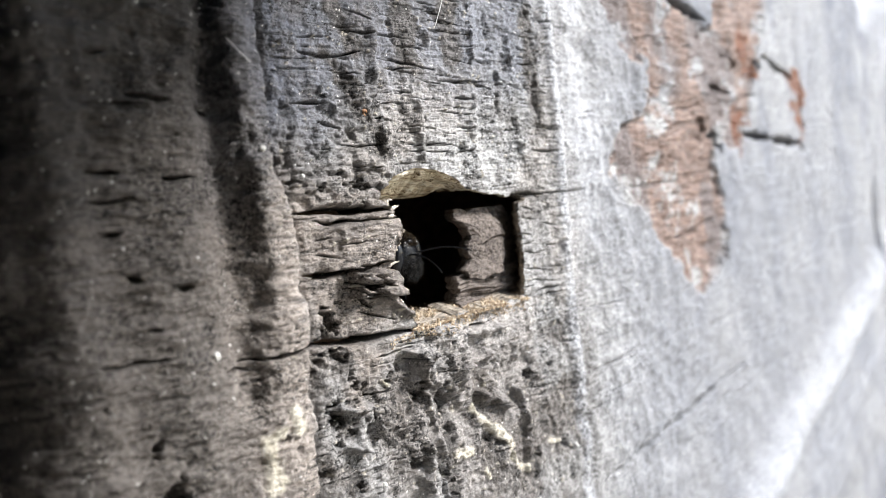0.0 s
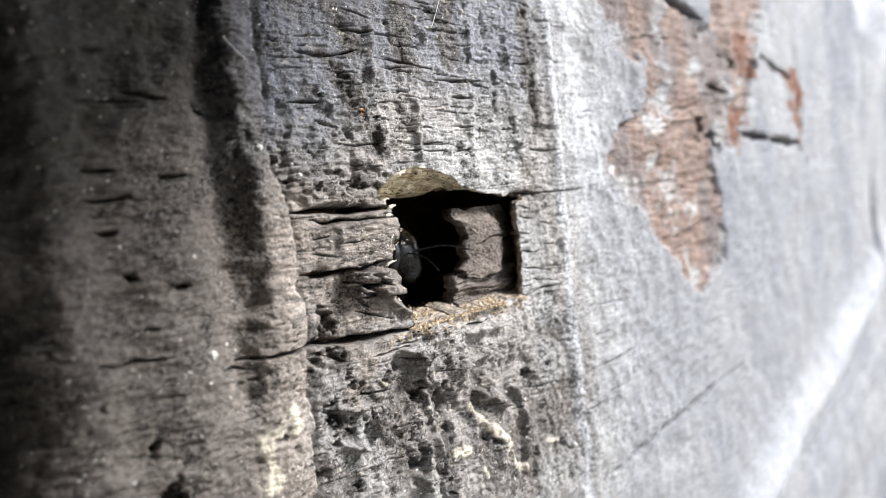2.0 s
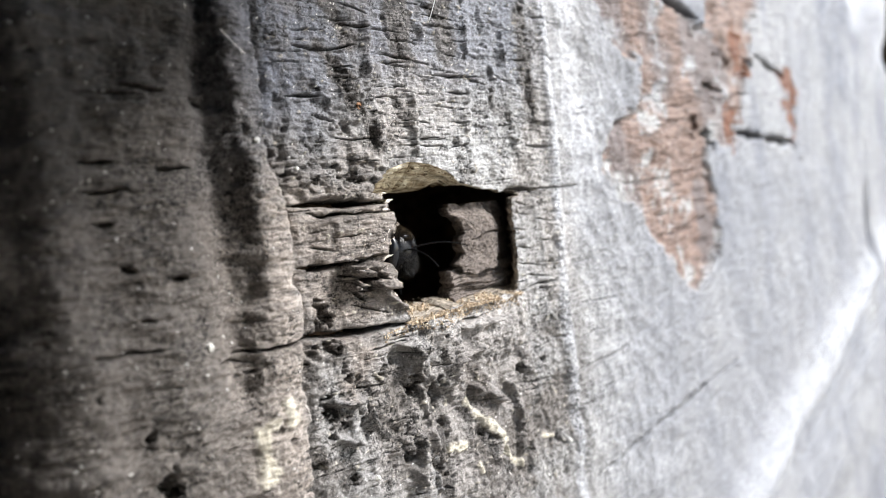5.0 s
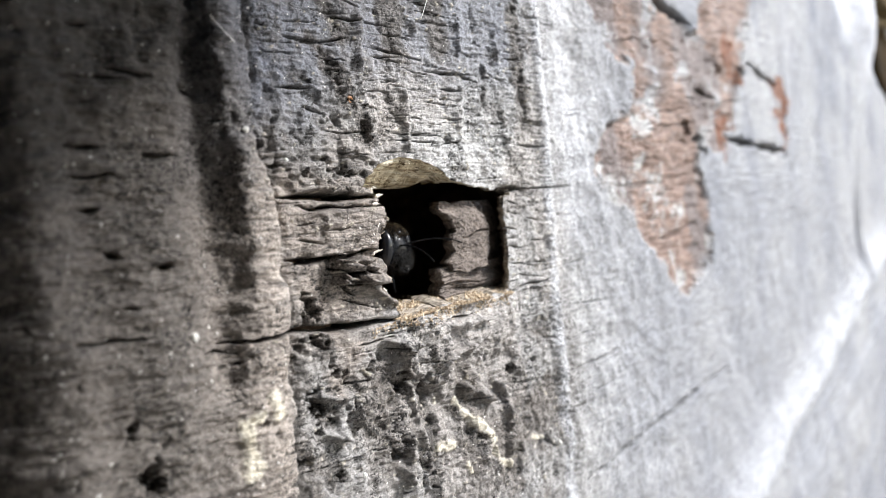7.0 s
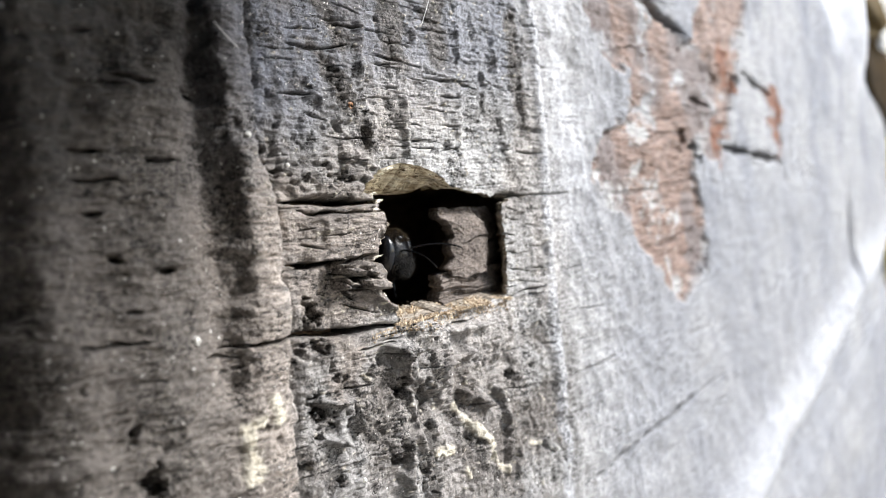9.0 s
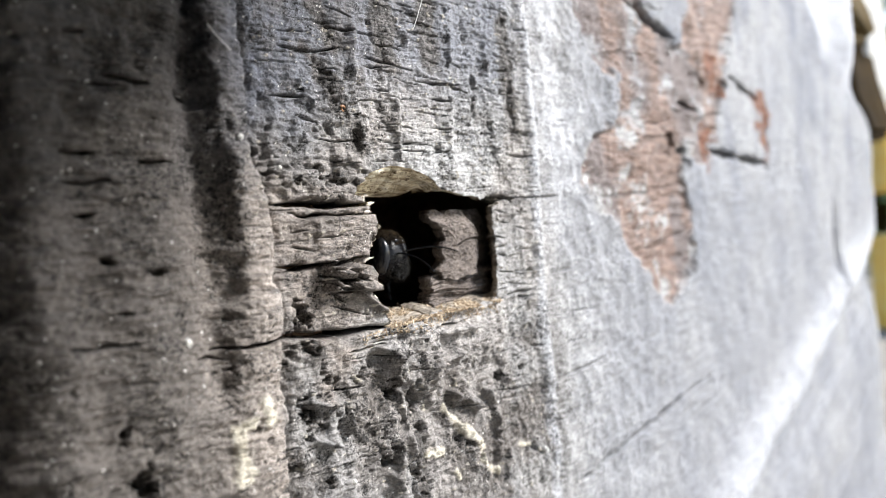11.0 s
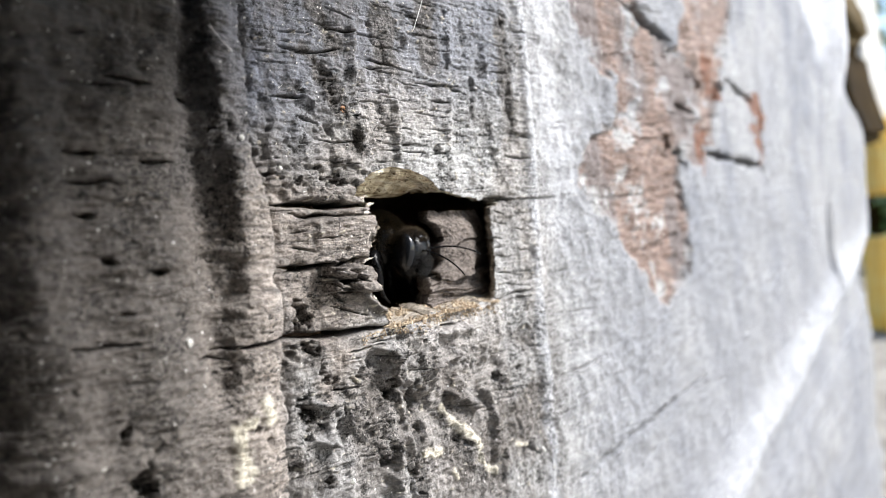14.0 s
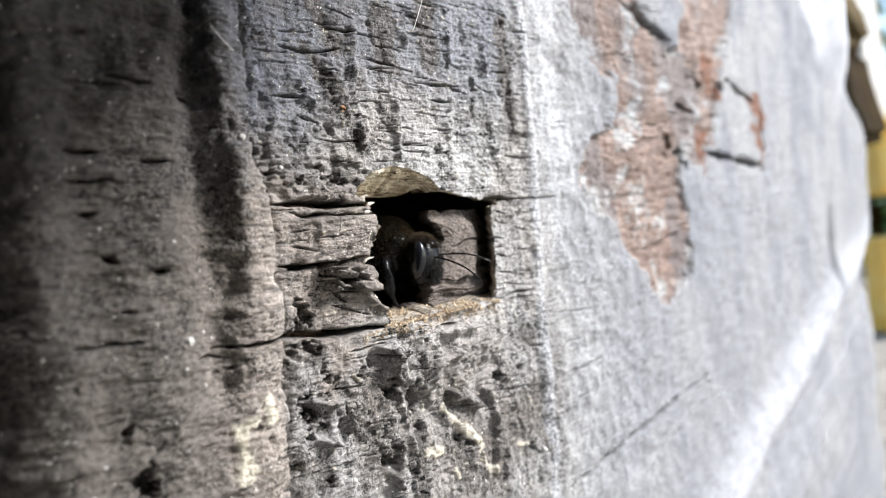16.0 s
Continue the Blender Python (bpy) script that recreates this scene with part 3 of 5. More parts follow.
def carve(h, dirt_shade, x, z, a, b, wide, deep, rng, wander=0.04, darken=0.95, ragged=0.0):
    """A crack from a to b, with a wandering course and tapering ends."""
    pad = 0.2 + 3.5 * wide
    x0, x1 = min(a[0], b[0]) - pad, max(a[0], b[0]) + pad
    z0, z1 = min(a[1], b[1]) - pad, max(a[1], b[1]) + pad
    i0, i1 = np.searchsorted(x, (x0, x1))
    j0, j1 = np.searchsorted(z, (z0, z1))
    if i1 - i0 < 2 or j1 - j0 < 2:
        return
    gx, gz = np.meshgrid(x[i0:i1], z[j0:j1])
    seed = rng.randrange(9999)
    qx, qz = gx + wander * fbm(gz * 3, gx * 0.7, seed + 1, 3), gz + wander * 2 * fbm(gx * 3 + gz * 0.5, gz * 0.7, seed, 3)
    if ragged > 1:
        warp = 0.72 * ragged * wide
        qx, qz = qx + warp * fbm(gx * 9, gz * 9, seed + 3, 3, 0.6), qz + warp * fbm(gx * 9, gz * 9, seed + 4, 3, 0.6)
    d, u = seg_dist(qx, qz, a, b)
    if ragged:
        d = np.maximum(d + ragged * wide * (fbm(gx * 5, gz * 5, seed + 2, 5, 0.7) + 0.25), 0)
    w = wide * (0.15 + 0.85 * np.clip(4 * u * (1 - u), 0, 1)) * (0.75 + 0.8 * vnoise(gx * 6, gz * 0 + seed, seed))
    k = 1 / (1 + (d / np.maximum(w, 0.003)) ** 4) if darken > 0.6 else np.exp(-(d / np.maximum(w, 0.004)) ** 2)
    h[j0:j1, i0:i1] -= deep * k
    # paints the carving dark, for grime and for the shade inside it
    dirt_shade[j0:j1, i0:i1] = np.maximum(dirt_shade[j0:j1, i0:i1], darken * k)


def spaced(stops):
    """Positions along an axis: (from, step) pairs, the step blending to the next."""
    out, (last, _) = [stops[0][0]], stops[-1]
    k = 0
    while out[-1] < last:
        while k + 1 < len(stops) - 1 and out[-1] >= stops[k + 1][0]:
            k += 1
        (a, sa), (b, sb) = stops[k], stops[k + 1]
        u = (out[-1] - a) / (b - a)
        out.append(out[-1] + sa + (sb - sa) * u)
    return np.array(out)


X0, X1, Z0, Z1 = -16.0, 25.4, -13.0, 11.0


def build_face(beam):
    x = spaced([(X0, 0.5), (-4.6, 0.06), (-3.6, 0.026), (-2.0, 0.02), (3.6, 0.022), (8.0, 0.045), (14.0, 0.09), (25.4, 0.09)])
    z = spaced([(Z0, 0.3), (-9.0, 0.12), (-4.5, 0.04), (-2.9, 0.015), (-1.2, 0.0105), (3.2, 0.0105), (5.0, 0.045), (8.0, 0.12), (Z1, 0.3)])
    gx, gz = np.meshgrid(x, z)
    h, step, near, left, peel, hew, sx = relief(gx, gz)
    dirt_shade = np.zeros(gx.shape)
    rng = random.Random(7)
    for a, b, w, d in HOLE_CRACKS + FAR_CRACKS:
        carve(h, dirt_shade, x, z, a, b, w, d, rng, 0.03, 0.95, 2.4 if w > 0.09 else 0.0)
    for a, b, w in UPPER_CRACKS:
        carve(h, dirt_shade, x, z, a, b, 0.42 * w, 0.16, rng, 0.014, 0.95)
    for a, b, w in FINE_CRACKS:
        carve(h, dirt_shade, x, z, a, b, 0.42 * w, 0.10, rng, 0.014, 0.85)
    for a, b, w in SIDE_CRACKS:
        carve(h, dirt_shade, x, z, a, b, 0.45 * w, 0.08, rng, 0.014, 0.8)
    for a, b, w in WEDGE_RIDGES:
        carve(h, dirt_shade, x, z, a, b, 1.5 * w, -0.10, rng, 0.02, 0.0, 0.4)
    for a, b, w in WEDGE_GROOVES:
        carve(h, dirt_shade, x, z, a, b, w, 0.16, rng, 0.02, 0.8)
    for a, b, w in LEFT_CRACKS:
        carve(h, dirt_shade, x, z, a, b, 0.95 * w, 0.11, rng, 0.03, 0.9, 0.6)
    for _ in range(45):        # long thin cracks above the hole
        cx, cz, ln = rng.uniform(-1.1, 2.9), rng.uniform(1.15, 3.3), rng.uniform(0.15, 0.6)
        carve(h, dirt_shade, x, z, (cx, cz), (cx + ln, cz - rng.uniform(0.0, 0.14) * ln), rng.uniform(0.003, 0.006), 0.07, rng, 0.012)
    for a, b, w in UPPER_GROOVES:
        carve(h, dirt_shade, x, z, a, b, 1.3 * w, 0.065, rng, 0.10, 0.4, 0.9)
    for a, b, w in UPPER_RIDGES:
        carve(h, dirt_shade, x, z, a, b, 1.3 * w, -0.07, rng, 0.08, 0.0, 0.8)
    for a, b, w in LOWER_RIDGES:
        carve(h, dirt_shade, x, z, a, b, 1.4 * w, -0.06 - 1.2 * w, rng, 0.02, 0.0, 0.4)
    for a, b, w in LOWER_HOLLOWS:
        carve(h, dirt_shade, x, z, a, b, 1.4 * w, 0.11, rng, 0.12, 0.45, 2.2)
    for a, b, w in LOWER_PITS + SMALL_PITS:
        carve(h, dirt_shade, x, z, a, b, 1.5 * w, 0.05 + 1.5 * w, rng, 0.14, 0.58, 2.8)
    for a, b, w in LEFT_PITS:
        carve(h, dirt_shade, x, z, a, b, 1.4 * w, 0.06 + 1.6 * w, rng, 0.06, 0.7, 1.4)
    for _ in range(300):       # short drying cracks along the grain
        cx = rng.uniform(-3.5, 4.2)
        cz = rng.uniform(-3.2, 3.6)
        big = rng.random() ** 4
        if (cx < -1.3 and rng.random() < 0.65) or -1.15 < cx < 0.1 and abs(cz) < 0.75 or (cx > 2.0 and big < 0.05):
            continue
        ln = rng.uniform(0.10, 0.45) + 0.5 * big
        tilt = rng.uniform(-0.12, 0.05)
        carve(h, dirt_shade, x, z, (cx, cz), (cx + ln, cz + tilt * ln), 0.004 + 0.006 * big, 0.03 + 0.06 * big, rng, 0.018, 0.8)
    for _ in range(60):       # the same, over the peeled wood
        cx, cz, ln = rng.uniform(5.2, 11), rng.uniform(-1, 5), rng.uniform(0.3, 1.3)
        if patch_dist(np.array([cx]), np.array([cz]))[0] < -0.2:
            carve(h, dirt_shade, x, z, (cx, cz), (cx + ln, cz + 0.05), 0.018, 0.05, rng, 0.05, 0.6)
    for _ in range(60):        # pits
        cx, cz, r = rng.uniform(-3.4, 4.0), rng.uniform(-3.2, 3.4), rng.uniform(0.015, 0.04)
        carve(h, dirt_shade, x, z, (cx, cz), (cx + r * rng.uniform(0.5, 3), cz + 0.01), r, r * 1.3, rng, 0.04, 0.55, 1.5)

    # colour fields
    silver = ramp(gx + 0.7 * fbm(gx * 0.6, gz * 0.6, 51, 4), 2.8, 5.0) * (1 - peel)
    silver = np.maximum(silver, 0.65 * ramp(gz + 0.9 * fbm(gx * 0.9, gz * 0.6, 70, 4), 1.2, 2.2) * ramp(gx, -1.9, -1.3))
    # tar, with painted shade deepening towards the top left
    tar_shade = ramp(gz - 0.45 * (gx + 2) + 1.2 * fbm(gx * 0.8, gz * 0.5, 52, 4), 0.7, 2.2) * (1 - ramp(gx, -1.8, 1.2)) * 0.85
    tar_shade = np.maximum(tar_shade, 0.6 * ramp(gz + fbm(gx, gz, 53, 3), 1.4, 2.4) * bump(gx, 2.6, 0.5))
    brown = ramp(-gx + 0.9 * fbm(gx * 1.2, gz * 0.7, 54, 3), 1.2, 2.8) * 0.8 * (1 - 0.5 * tar_shade)
    rust = 0 * gx
    for px, pz, wx, wz in ((10.45, 3.05, 0.36, 0.66), (9.88, 1.62, 0.28, 0.45), (13.15, 2.35, 0.42, 0.45), (13.35, 1.55, 0.36, 0.62)):
        d = np.hypot((gx - px) / wx, (gz - pz) / wz)
        rust = np.maximum(rust, ramp(1.25 - d + 1.5 * fbm(gx * 2.2, gz * 2.2, 55, 4, 0.6), 0.1, 0.5))
    pale = strokes(gx, gz, PALE_LICHEN, 0.05 * fbm(gx * 8, gz * 8, 56, 4, 0.65), 1.1)
    fleck = vnoise(gx * 16, gz * 16, 57) + 0.5 * vnoise(gx * 40, gz * 40, 58)
    pale = np.maximum(pale, 0.9 * ramp(fleck, 0.52, 0.6) * near * ramp(gx, -1.9, -1.2))
    # sunlit top of the far end, its brightness put into the colour
    lobe = (0.9 * ramp(gx - 17.7 - 0.75 * (6.0 - gz) + 0.8 * fbm(gx * 0.8, gz * 0.8, 93, 3), -0.4, 0.6) * ramp(gz, 2.7, 4.2))
    h = h + 0.025 * np.clip(pale, 0, 1)
    strip = np.exp(-((gx - sx + 0.06 * fbm(gx * 2, gz * 2, 86, 3)) / 0.10) ** 4)
    bleach_lit = strip * (0.7 + 0.3 * ramp(gz, -0.4, 0.9)) * (0.75 + 0.6 * fbm(gx * 6, gz * 3, 91, 4))
    bleach_lit = np.maximum(bleach_lit, 0.55 * ramp(bump(gx - 0.75, sx, 0.75) + fbm(gx * 1.5, gz * 1.2, 59, 4), 0.6, 1.3) * ramp(gz, -0.5, 1.2) * (1 - peel))
    bleach_lit = np.maximum(bleach_lit, lobe)
    # highlight painted along the hewn edge, and once more on the lobe
    bleach_lit = np.maximum(bleach_lit, np.maximum(bump(hew + 0.3 * fbm(gx * 0.8, gz * 0.8, 69, 3), -0.05, 0.7) * 0.5, 0.9 * bump(gx, 20.4, 1.0) * ramp(gz, 2.2, 4.0)))

    jag = poly_dist(gx, gz, HOLE) + 0.05 * fbm(gx * 7, gz * 16, 60, 4) * (gz < 0.7)
    dz, dx = np.gradient(jag, z, x)
    hold = np.clip(jag / np.maximum(dx ** 2 + dz ** 2, 0.2), -0.03, 0.03)
    close = np.abs(jag) < 0.03
    co = np.stack([(gx - np.where(close, hold * dx, 0)) * CM, -h * CM, (gz - np.where(close, hold * dz, 0)) * CM + H0], -1).reshape(-1, 3)
    nz, nx = gx.shape
    idx = np.arange(nz * nx).reshape(nz, nx)
    quad = np.stack([idx[:-1, :-1], idx[:-1, 1:], idx[1:, 1:], idx[1:, :-1]], -1)
    centre = (jag[:-1, :-1] + jag[:-1, 1:] + jag[1:, 1:] + jag[1:, :-1]) / 4
    keep = centre > 0
    end = X1 - 2.9 * ramp(gz, 2.3, 4.0)
    keep &= (gx < end + 0.05)[:-1, :-1]
    # the rim: every edge between a kept and a cut face, drawn inwards
    edges = []
    cut_v = keep[:, :-1] != keep[:, 1:]
    for j, i in zip(*np.nonzero(cut_v)):
        e = (idx[j, i + 1], idx[j + 1, i + 1])
        edges.append(e if keep[j, i] else e[::-1])
    cut_h = keep[:-1, :] != keep[1:, :]
    for j, i in zip(*np.nonzero(cut_h)):
        e = (idx[j + 1, i + 1], idx[j + 1, i])
        edges.append(e if keep[j, i] else e[::-1])
    me = quads("face", co, quad[keep], WOOD)
    # near end: stains and tar thickened to put its shade into the colour
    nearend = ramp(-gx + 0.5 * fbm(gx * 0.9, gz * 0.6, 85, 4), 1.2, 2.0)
    tar_shade = np.maximum(tar_shade, 0.7 * nearend * ramp(gz + 0.6 * fbm(gx, gz, 92, 3), 0.6, 1.6))
    streak = ramp(fbm(gx * 1.7, gz * 0.22, 64, 4, 0.55), 0.02, 0.4) * ramp(gz + 0.5 * fbm(gx, gz, 65, 3), 0.9, 2.0) * near
    tar_shade = np.maximum(tar_shade, 0.5 * streak)
    tar_shade = np.maximum(tar_shade, 0.5 * ramp(gz + 0.7 * fbm(gx * 1.3, gz * 0.6, 102, 4), 1.7, 2.6) * ramp(gx, -1.6, -1.2) * (1 - ramp(gx, 2.6, 3.2)))
    tar_shade = np.maximum(tar_shade, (0.25 + 0.35 * ramp(gz, -1.0, 3.0)) * ramp(fbm(gx * 0.8, gz * 0.3, 84, 5, 0.6) + 0.5 * fbm(gx * 0.35, gz * 0.2, 39, 3), -0.1, 0.5) * ramp(gx, 4.0, 7.0) * (1 - peel))
    # darkens the same specks that relief() sinks into the crust
    speck = vnoise(gx * 9, gz * 11, 47) + 0.5 * vnoise(gx * 21, gz * 25, 48)
    crusty = step * near * ramp(gz + 0.5 * fbm(gx * 1.2, gz * 1.2, 45, 3), 0.45, 0.85) * (1 - ramp(gx, -0.2, 1.0)) * (1 - ramp(gz + 0.6 * fbm(gx * 1.5, gz, 50, 3), 1.2, 1.9))
    dirt_shade = np.maximum(dirt_shade, 0.7 * crusty * ramp(speck, 0.24, 0.42))
    # shade of the recess beside the step, put into the colour
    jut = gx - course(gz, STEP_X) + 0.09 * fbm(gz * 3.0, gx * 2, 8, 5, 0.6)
    dirt_shade = np.maximum(dirt_shade, 0.75 * ramp(bump(jut, 0.10, 0.09) + 0.9 * fbm(gx * 4, gz * 2.5, 87, 4), 0.55, 1.0) * near)
    stain_shade = 0.5 * ramp(fbm(gx * 2.0, gz * 1.4, 66, 6, 0.7), 0.05, 0.6) * near * ramp(gx, -3.4, -2.0)
    stain_shade = np.maximum(stain_shade, (0.64 + 0.34 * ramp(-gx, 1.85, 2.4)) * nearend)
    stain_shade = np.maximum(stain_shade, (0.45 + 0.5 * ramp(fbm(gx * 1.6, gz * 1.1, 94, 5, 0.6), -0.1, 0.4)) * ramp(-gz + 0.3 * fbm(gx * 2, gz * 2, 95, 3), 0.75, 1.1) * step * near)
    stain_shade = np.maximum(stain_shade, 0.85 * ramp(fbm(gx * 2.8, gz * 3.2, 96, 5, 0.65), 0.02, 0.4) * step * (1 - ramp(gx, 0.0, 0.4)) * (np.abs(gz) < 0.85))
    stain_shade = np.maximum(stain_shade, 0.6 * crusty)
    # stains, and the painted shade of the lower hollows
    shade_blots = strokes(gx, gz, STAINS_AND_SHADE, 0.12 * fbm(gx * 5, gz * 4, 98, 4, 0.65), 1.15)
    stain_shade = np.maximum(stain_shade, 0.8 * shade_blots)
    dirt_shade = np.maximum(dirt_shade, 0.65 * shade_blots * ramp(fbm(gx * 6, gz * 9, 82, 4, 0.65), -0.12, 0.2))
    # lower lip painted as lit by thinning the stain on it
    lip = bump(gz + 0.06 * gx, -0.95, 0.2) * ramp(gx, 0.1, 0.6)
    stain_shade = stain_shade * (1 - 0.75 * lip)
    # shade of the recess left below the lower crack, painted as stain
    stain_shade = np.maximum(stain_shade, 0.7 * ramp(1.05 - np.abs(gx + 0.75) + 0.3 * fbm(gx * 3, gz * 3, 100, 4), 0.25, 0.6) * bump(gz, -0.85, 0.16))
    stain_shade = np.maximum(stain_shade, 0.45 * bump(gx, 2.75, 0.4) * ramp(0.9 - np.abs(gz) + 0.4 * fbm(gx * 2, gz * 2, 101, 4), 0.0, 0.3))
    stain_shade = np.maximum(stain_shade, 0.5 * ramp(gx, -1.3, -1.1) * (1 - ramp(gx, 0.1, 0.3)) * (np.abs(gz) < 0.8))
    porous = np.clip(0.75 * shade_blots + ramp(fbm(gx * 2.6, gz * 2.0, 99, 5, 0.65) + 0.12 * ramp(-gz, 0.7, 1.2), 0.02, 0.35), 0, 1) * near
    # shade over the top left corner, painted in tar colour and near-black
    tar_shade = np.maximum(tar_shade, ramp(gz - 0.55 * (gx + 2.6) + 0.8 * fbm(gx * 0.8, gz * 0.5, 97, 4), 0.9, 1.7) * (1 - ramp(gx, -2.0, -1.2)))
    dirt_shade = np.maximum(dirt_shade, 0.72 * ramp(gz - 0.55 * (gx + 2.6) + 0.8 * fbm(gx * 0.8, gz * 0.5, 97, 4), 1.0, 2.2) * (1 - ramp(gx, -2.2, -1.5)))
    brown = np.maximum(brown, 0.95 * ramp(-gx + 0.5 * fbm(gx * 1.2, gz * 0.7, 54, 3), 0.9, 1.6) * (1 - 0.8 * tar_shade))
    brown = np.maximum(brown, 0.95 * ramp(1.1 - np.hypot((gx + 0.45) * 0.85, gz * 0.85) + 0.7 * fbm(gx * 1.5, gz * 1.5, 67, 4), 0.0, 0.5))
    brown = np.maximum(brown, 0.4 * ramp(fbm(gx * 0.9, gz * 0.5, 68, 4) + 0.15 * (gz < -0.8), 0.05, 0.4) * near)
    for name, v in (("stain_shade", stain_shade), ("brown", brown), ("silver", silver * (0.75 + 0.5 * fbm(gx * 0.5, gz * 0.4, 83, 4))), ("tar_shade", tar_shade), ("bare", peel * ramp(0.85 + fbm(gx * 1.6, gz * 1.6, 62, 5, 0.65), 0.25, 0.7)), ("umber", strokes(gx, gz, UMBER, 0.5 * fbm(gx * 1.2, gz * 1.0, 63, 5, 0.65), 1.6)), ("porous", porous), ("rust", rust), ("pale", pale), ("bleach_lit", bleach_lit), ("dirt_shade", dirt_shade)):
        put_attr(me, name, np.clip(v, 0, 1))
    face = child("face", me, beam, "silver-grey weathered face with ridges and drying cracks")

    ring_ids = sorted({v for e in edges for v in e})
    where = {v: k for k, v in enumerate(ring_ids)}
    p = co[ring_ids]
    px, pz = p[:, 0] / CM, (p[:, 2] - H0) / CM
    top = ramp(pz, 0.58, 0.70)
    lefty = ramp(-px, -0.35, -0.1) * (1 - top)
    low = ramp(-pz, 0.45, 0.75)
    rings = [p]
    right = ramp(px, 1.9, 2.2) * (1 - top)
    depths = (0.03, 0.06, 0.09, 0.12, 0.16, 0.20, 0.24, 0.28, 0.33, 0.38, 0.44, 0.52)
    for k, depth in enumerate(depths):
        q = p.copy()
        torn = 0.05 * fbm(px * 9 + depth * 25, pz * 9 + depth * 14, 61, 3)
        fibres = 0.07 * fbm(px * 1.3 + 5, px * 0.5 + depth * 26, 88, 3, 0.6) + 0.03 * fbm(px * 6, px * 0 + depth * 20, 89, 3)
        rough = torn * (1 - top) + fibres * top
        q[:, 1] += (depth + rough) * CM
        target = 0.78 - 0.02 * px
        q[:, 2] += top * (1 - ramp(px, 1.0, 1.5)) * (target - pz) * CM * min(1, depth / 0.46) * (pz > target)
        q[:, 0] -= lefty * (0.5 * depth + 0.4 * depth ** 2 + rough * 2) * CM
        q[:, 2] += low * 0.22 * depth * CM
        q[:, 0] += (right * (1.1 * max(depth - 0.07, 0) + rough) + top * ramp(px, 1.4, 1.7) * 0.2 * depth) * CM
        q[:, 2] += top * ramp(px, 1.4, 1.7) * 0.8 * max(depth - 0.08, 0) * CM
        q[:, 2] += 0.5 * rough * CM
        rings.append(q)
    n = len(p)
    faces = [(k * n + where[b], k * n + where[a], (k + 1) * n + where[a], (k + 1) * n + where[b]) for k in range(len(depths)) for a, b in edges]
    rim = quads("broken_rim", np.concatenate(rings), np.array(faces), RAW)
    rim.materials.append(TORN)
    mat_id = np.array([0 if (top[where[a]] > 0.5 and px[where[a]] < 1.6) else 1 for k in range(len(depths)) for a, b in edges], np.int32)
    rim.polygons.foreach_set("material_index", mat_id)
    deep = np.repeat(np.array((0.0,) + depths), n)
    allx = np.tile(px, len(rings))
    # pale wood fading inwards and rightwards, with the lip's shade painted in
    put_attr(rim, "fresh_lit", np.clip(1.75 - 0.75 * allx - 1.2 * deep + 1.1 * fbm(allx * 3, deep * 14, 90, 4), 0, 1))
    child("broken_rim", rim, face, "torn edge of the nest hole showing pale raw wood")


def tube_patch(name, path, wide_y, wide_z, mat, parent, seed, keep, nu=90, nv=64, label=""):
    """A noisy tunnel along x, seen from inside."""
    u = np.linspace(0, 1, nu)[:, None]
    a = np.linspace(0, 2 * math.pi, nv + 1)[None, :-1]
    cx = path[0] + (path[1] - path[0]) * u + 0 * a
    close = np.sqrt(np.clip(1 - (2 * u - 1) ** 14, 0, 1))
    r = 1 + 0.16 * fbm(cx * 2.2, np.cos(a) * 1.5 + np.sin(a) * 2.3, seed, 4)
    sq = (np.abs(np.cos(a)) ** 4 + np.abs(np.sin(a)) ** 4) ** -0.25
    y = 1.75 + wide_y * r * close * sq * np.cos(a)
    z = -0.05 + wide_z * r * close * sq * np.sin(a)
    co = np.stack([cx * CM, y * CM, z * CM + H0], -1).reshape(-1, 3)
    idx = np.arange(nu * nv).reshape(nu, nv)
    nxt = np.roll(idx, -1, 1)
    quad = np.stack([idx[:-1], idx[1:], nxt[1:], nxt[:-1]], -1).reshape(-1, 4)
    mid = co[quad].mean(1) / CM
    quad = quad[keep(mid[:, 0], mid[:, 1])]
    return child(name, quads(name, co, quad, mat), parent, label)


def slab(name, nu, nv, shape, thick, mat, parent, label=""):
    """A plate from shape(u, v) -> (x, y, z) arrays in centimetres, with a back and edges."""
    u, v = np.meshgrid(np.linspace(0, 1, nu), np.linspace(0, 1, nv))
    px, py, pz = shape(u, v)
    front = np.stack([px * CM, py * CM, pz * CM + H0], -1).reshape(-1, 3)
    back = front + np.array([0.02 * CM, thick * CM, 0])
    idx = np.arange(nu * nv).reshape(nv, nu)
    q = np.stack([idx[:-1, :-1], idx[:-1, 1:], idx[1:, 1:], idx[1:, :-1]], -1).reshape(-1, 4)
    loop = np.concatenate([idx[0, :], idx[1:, -1], idx[-1, -2::-1], idx[-2:0:-1, 0]])
    nxt = np.roll(loop, -1)
    m = nu * nv
    sides = np.stack([loop, loop + m, nxt + m, nxt], -1)
    return child(name, quads(name, np.concatenate([front, back]), np.concatenate([q, q[:, ::-1] + m, sides]), mat), parent, label)


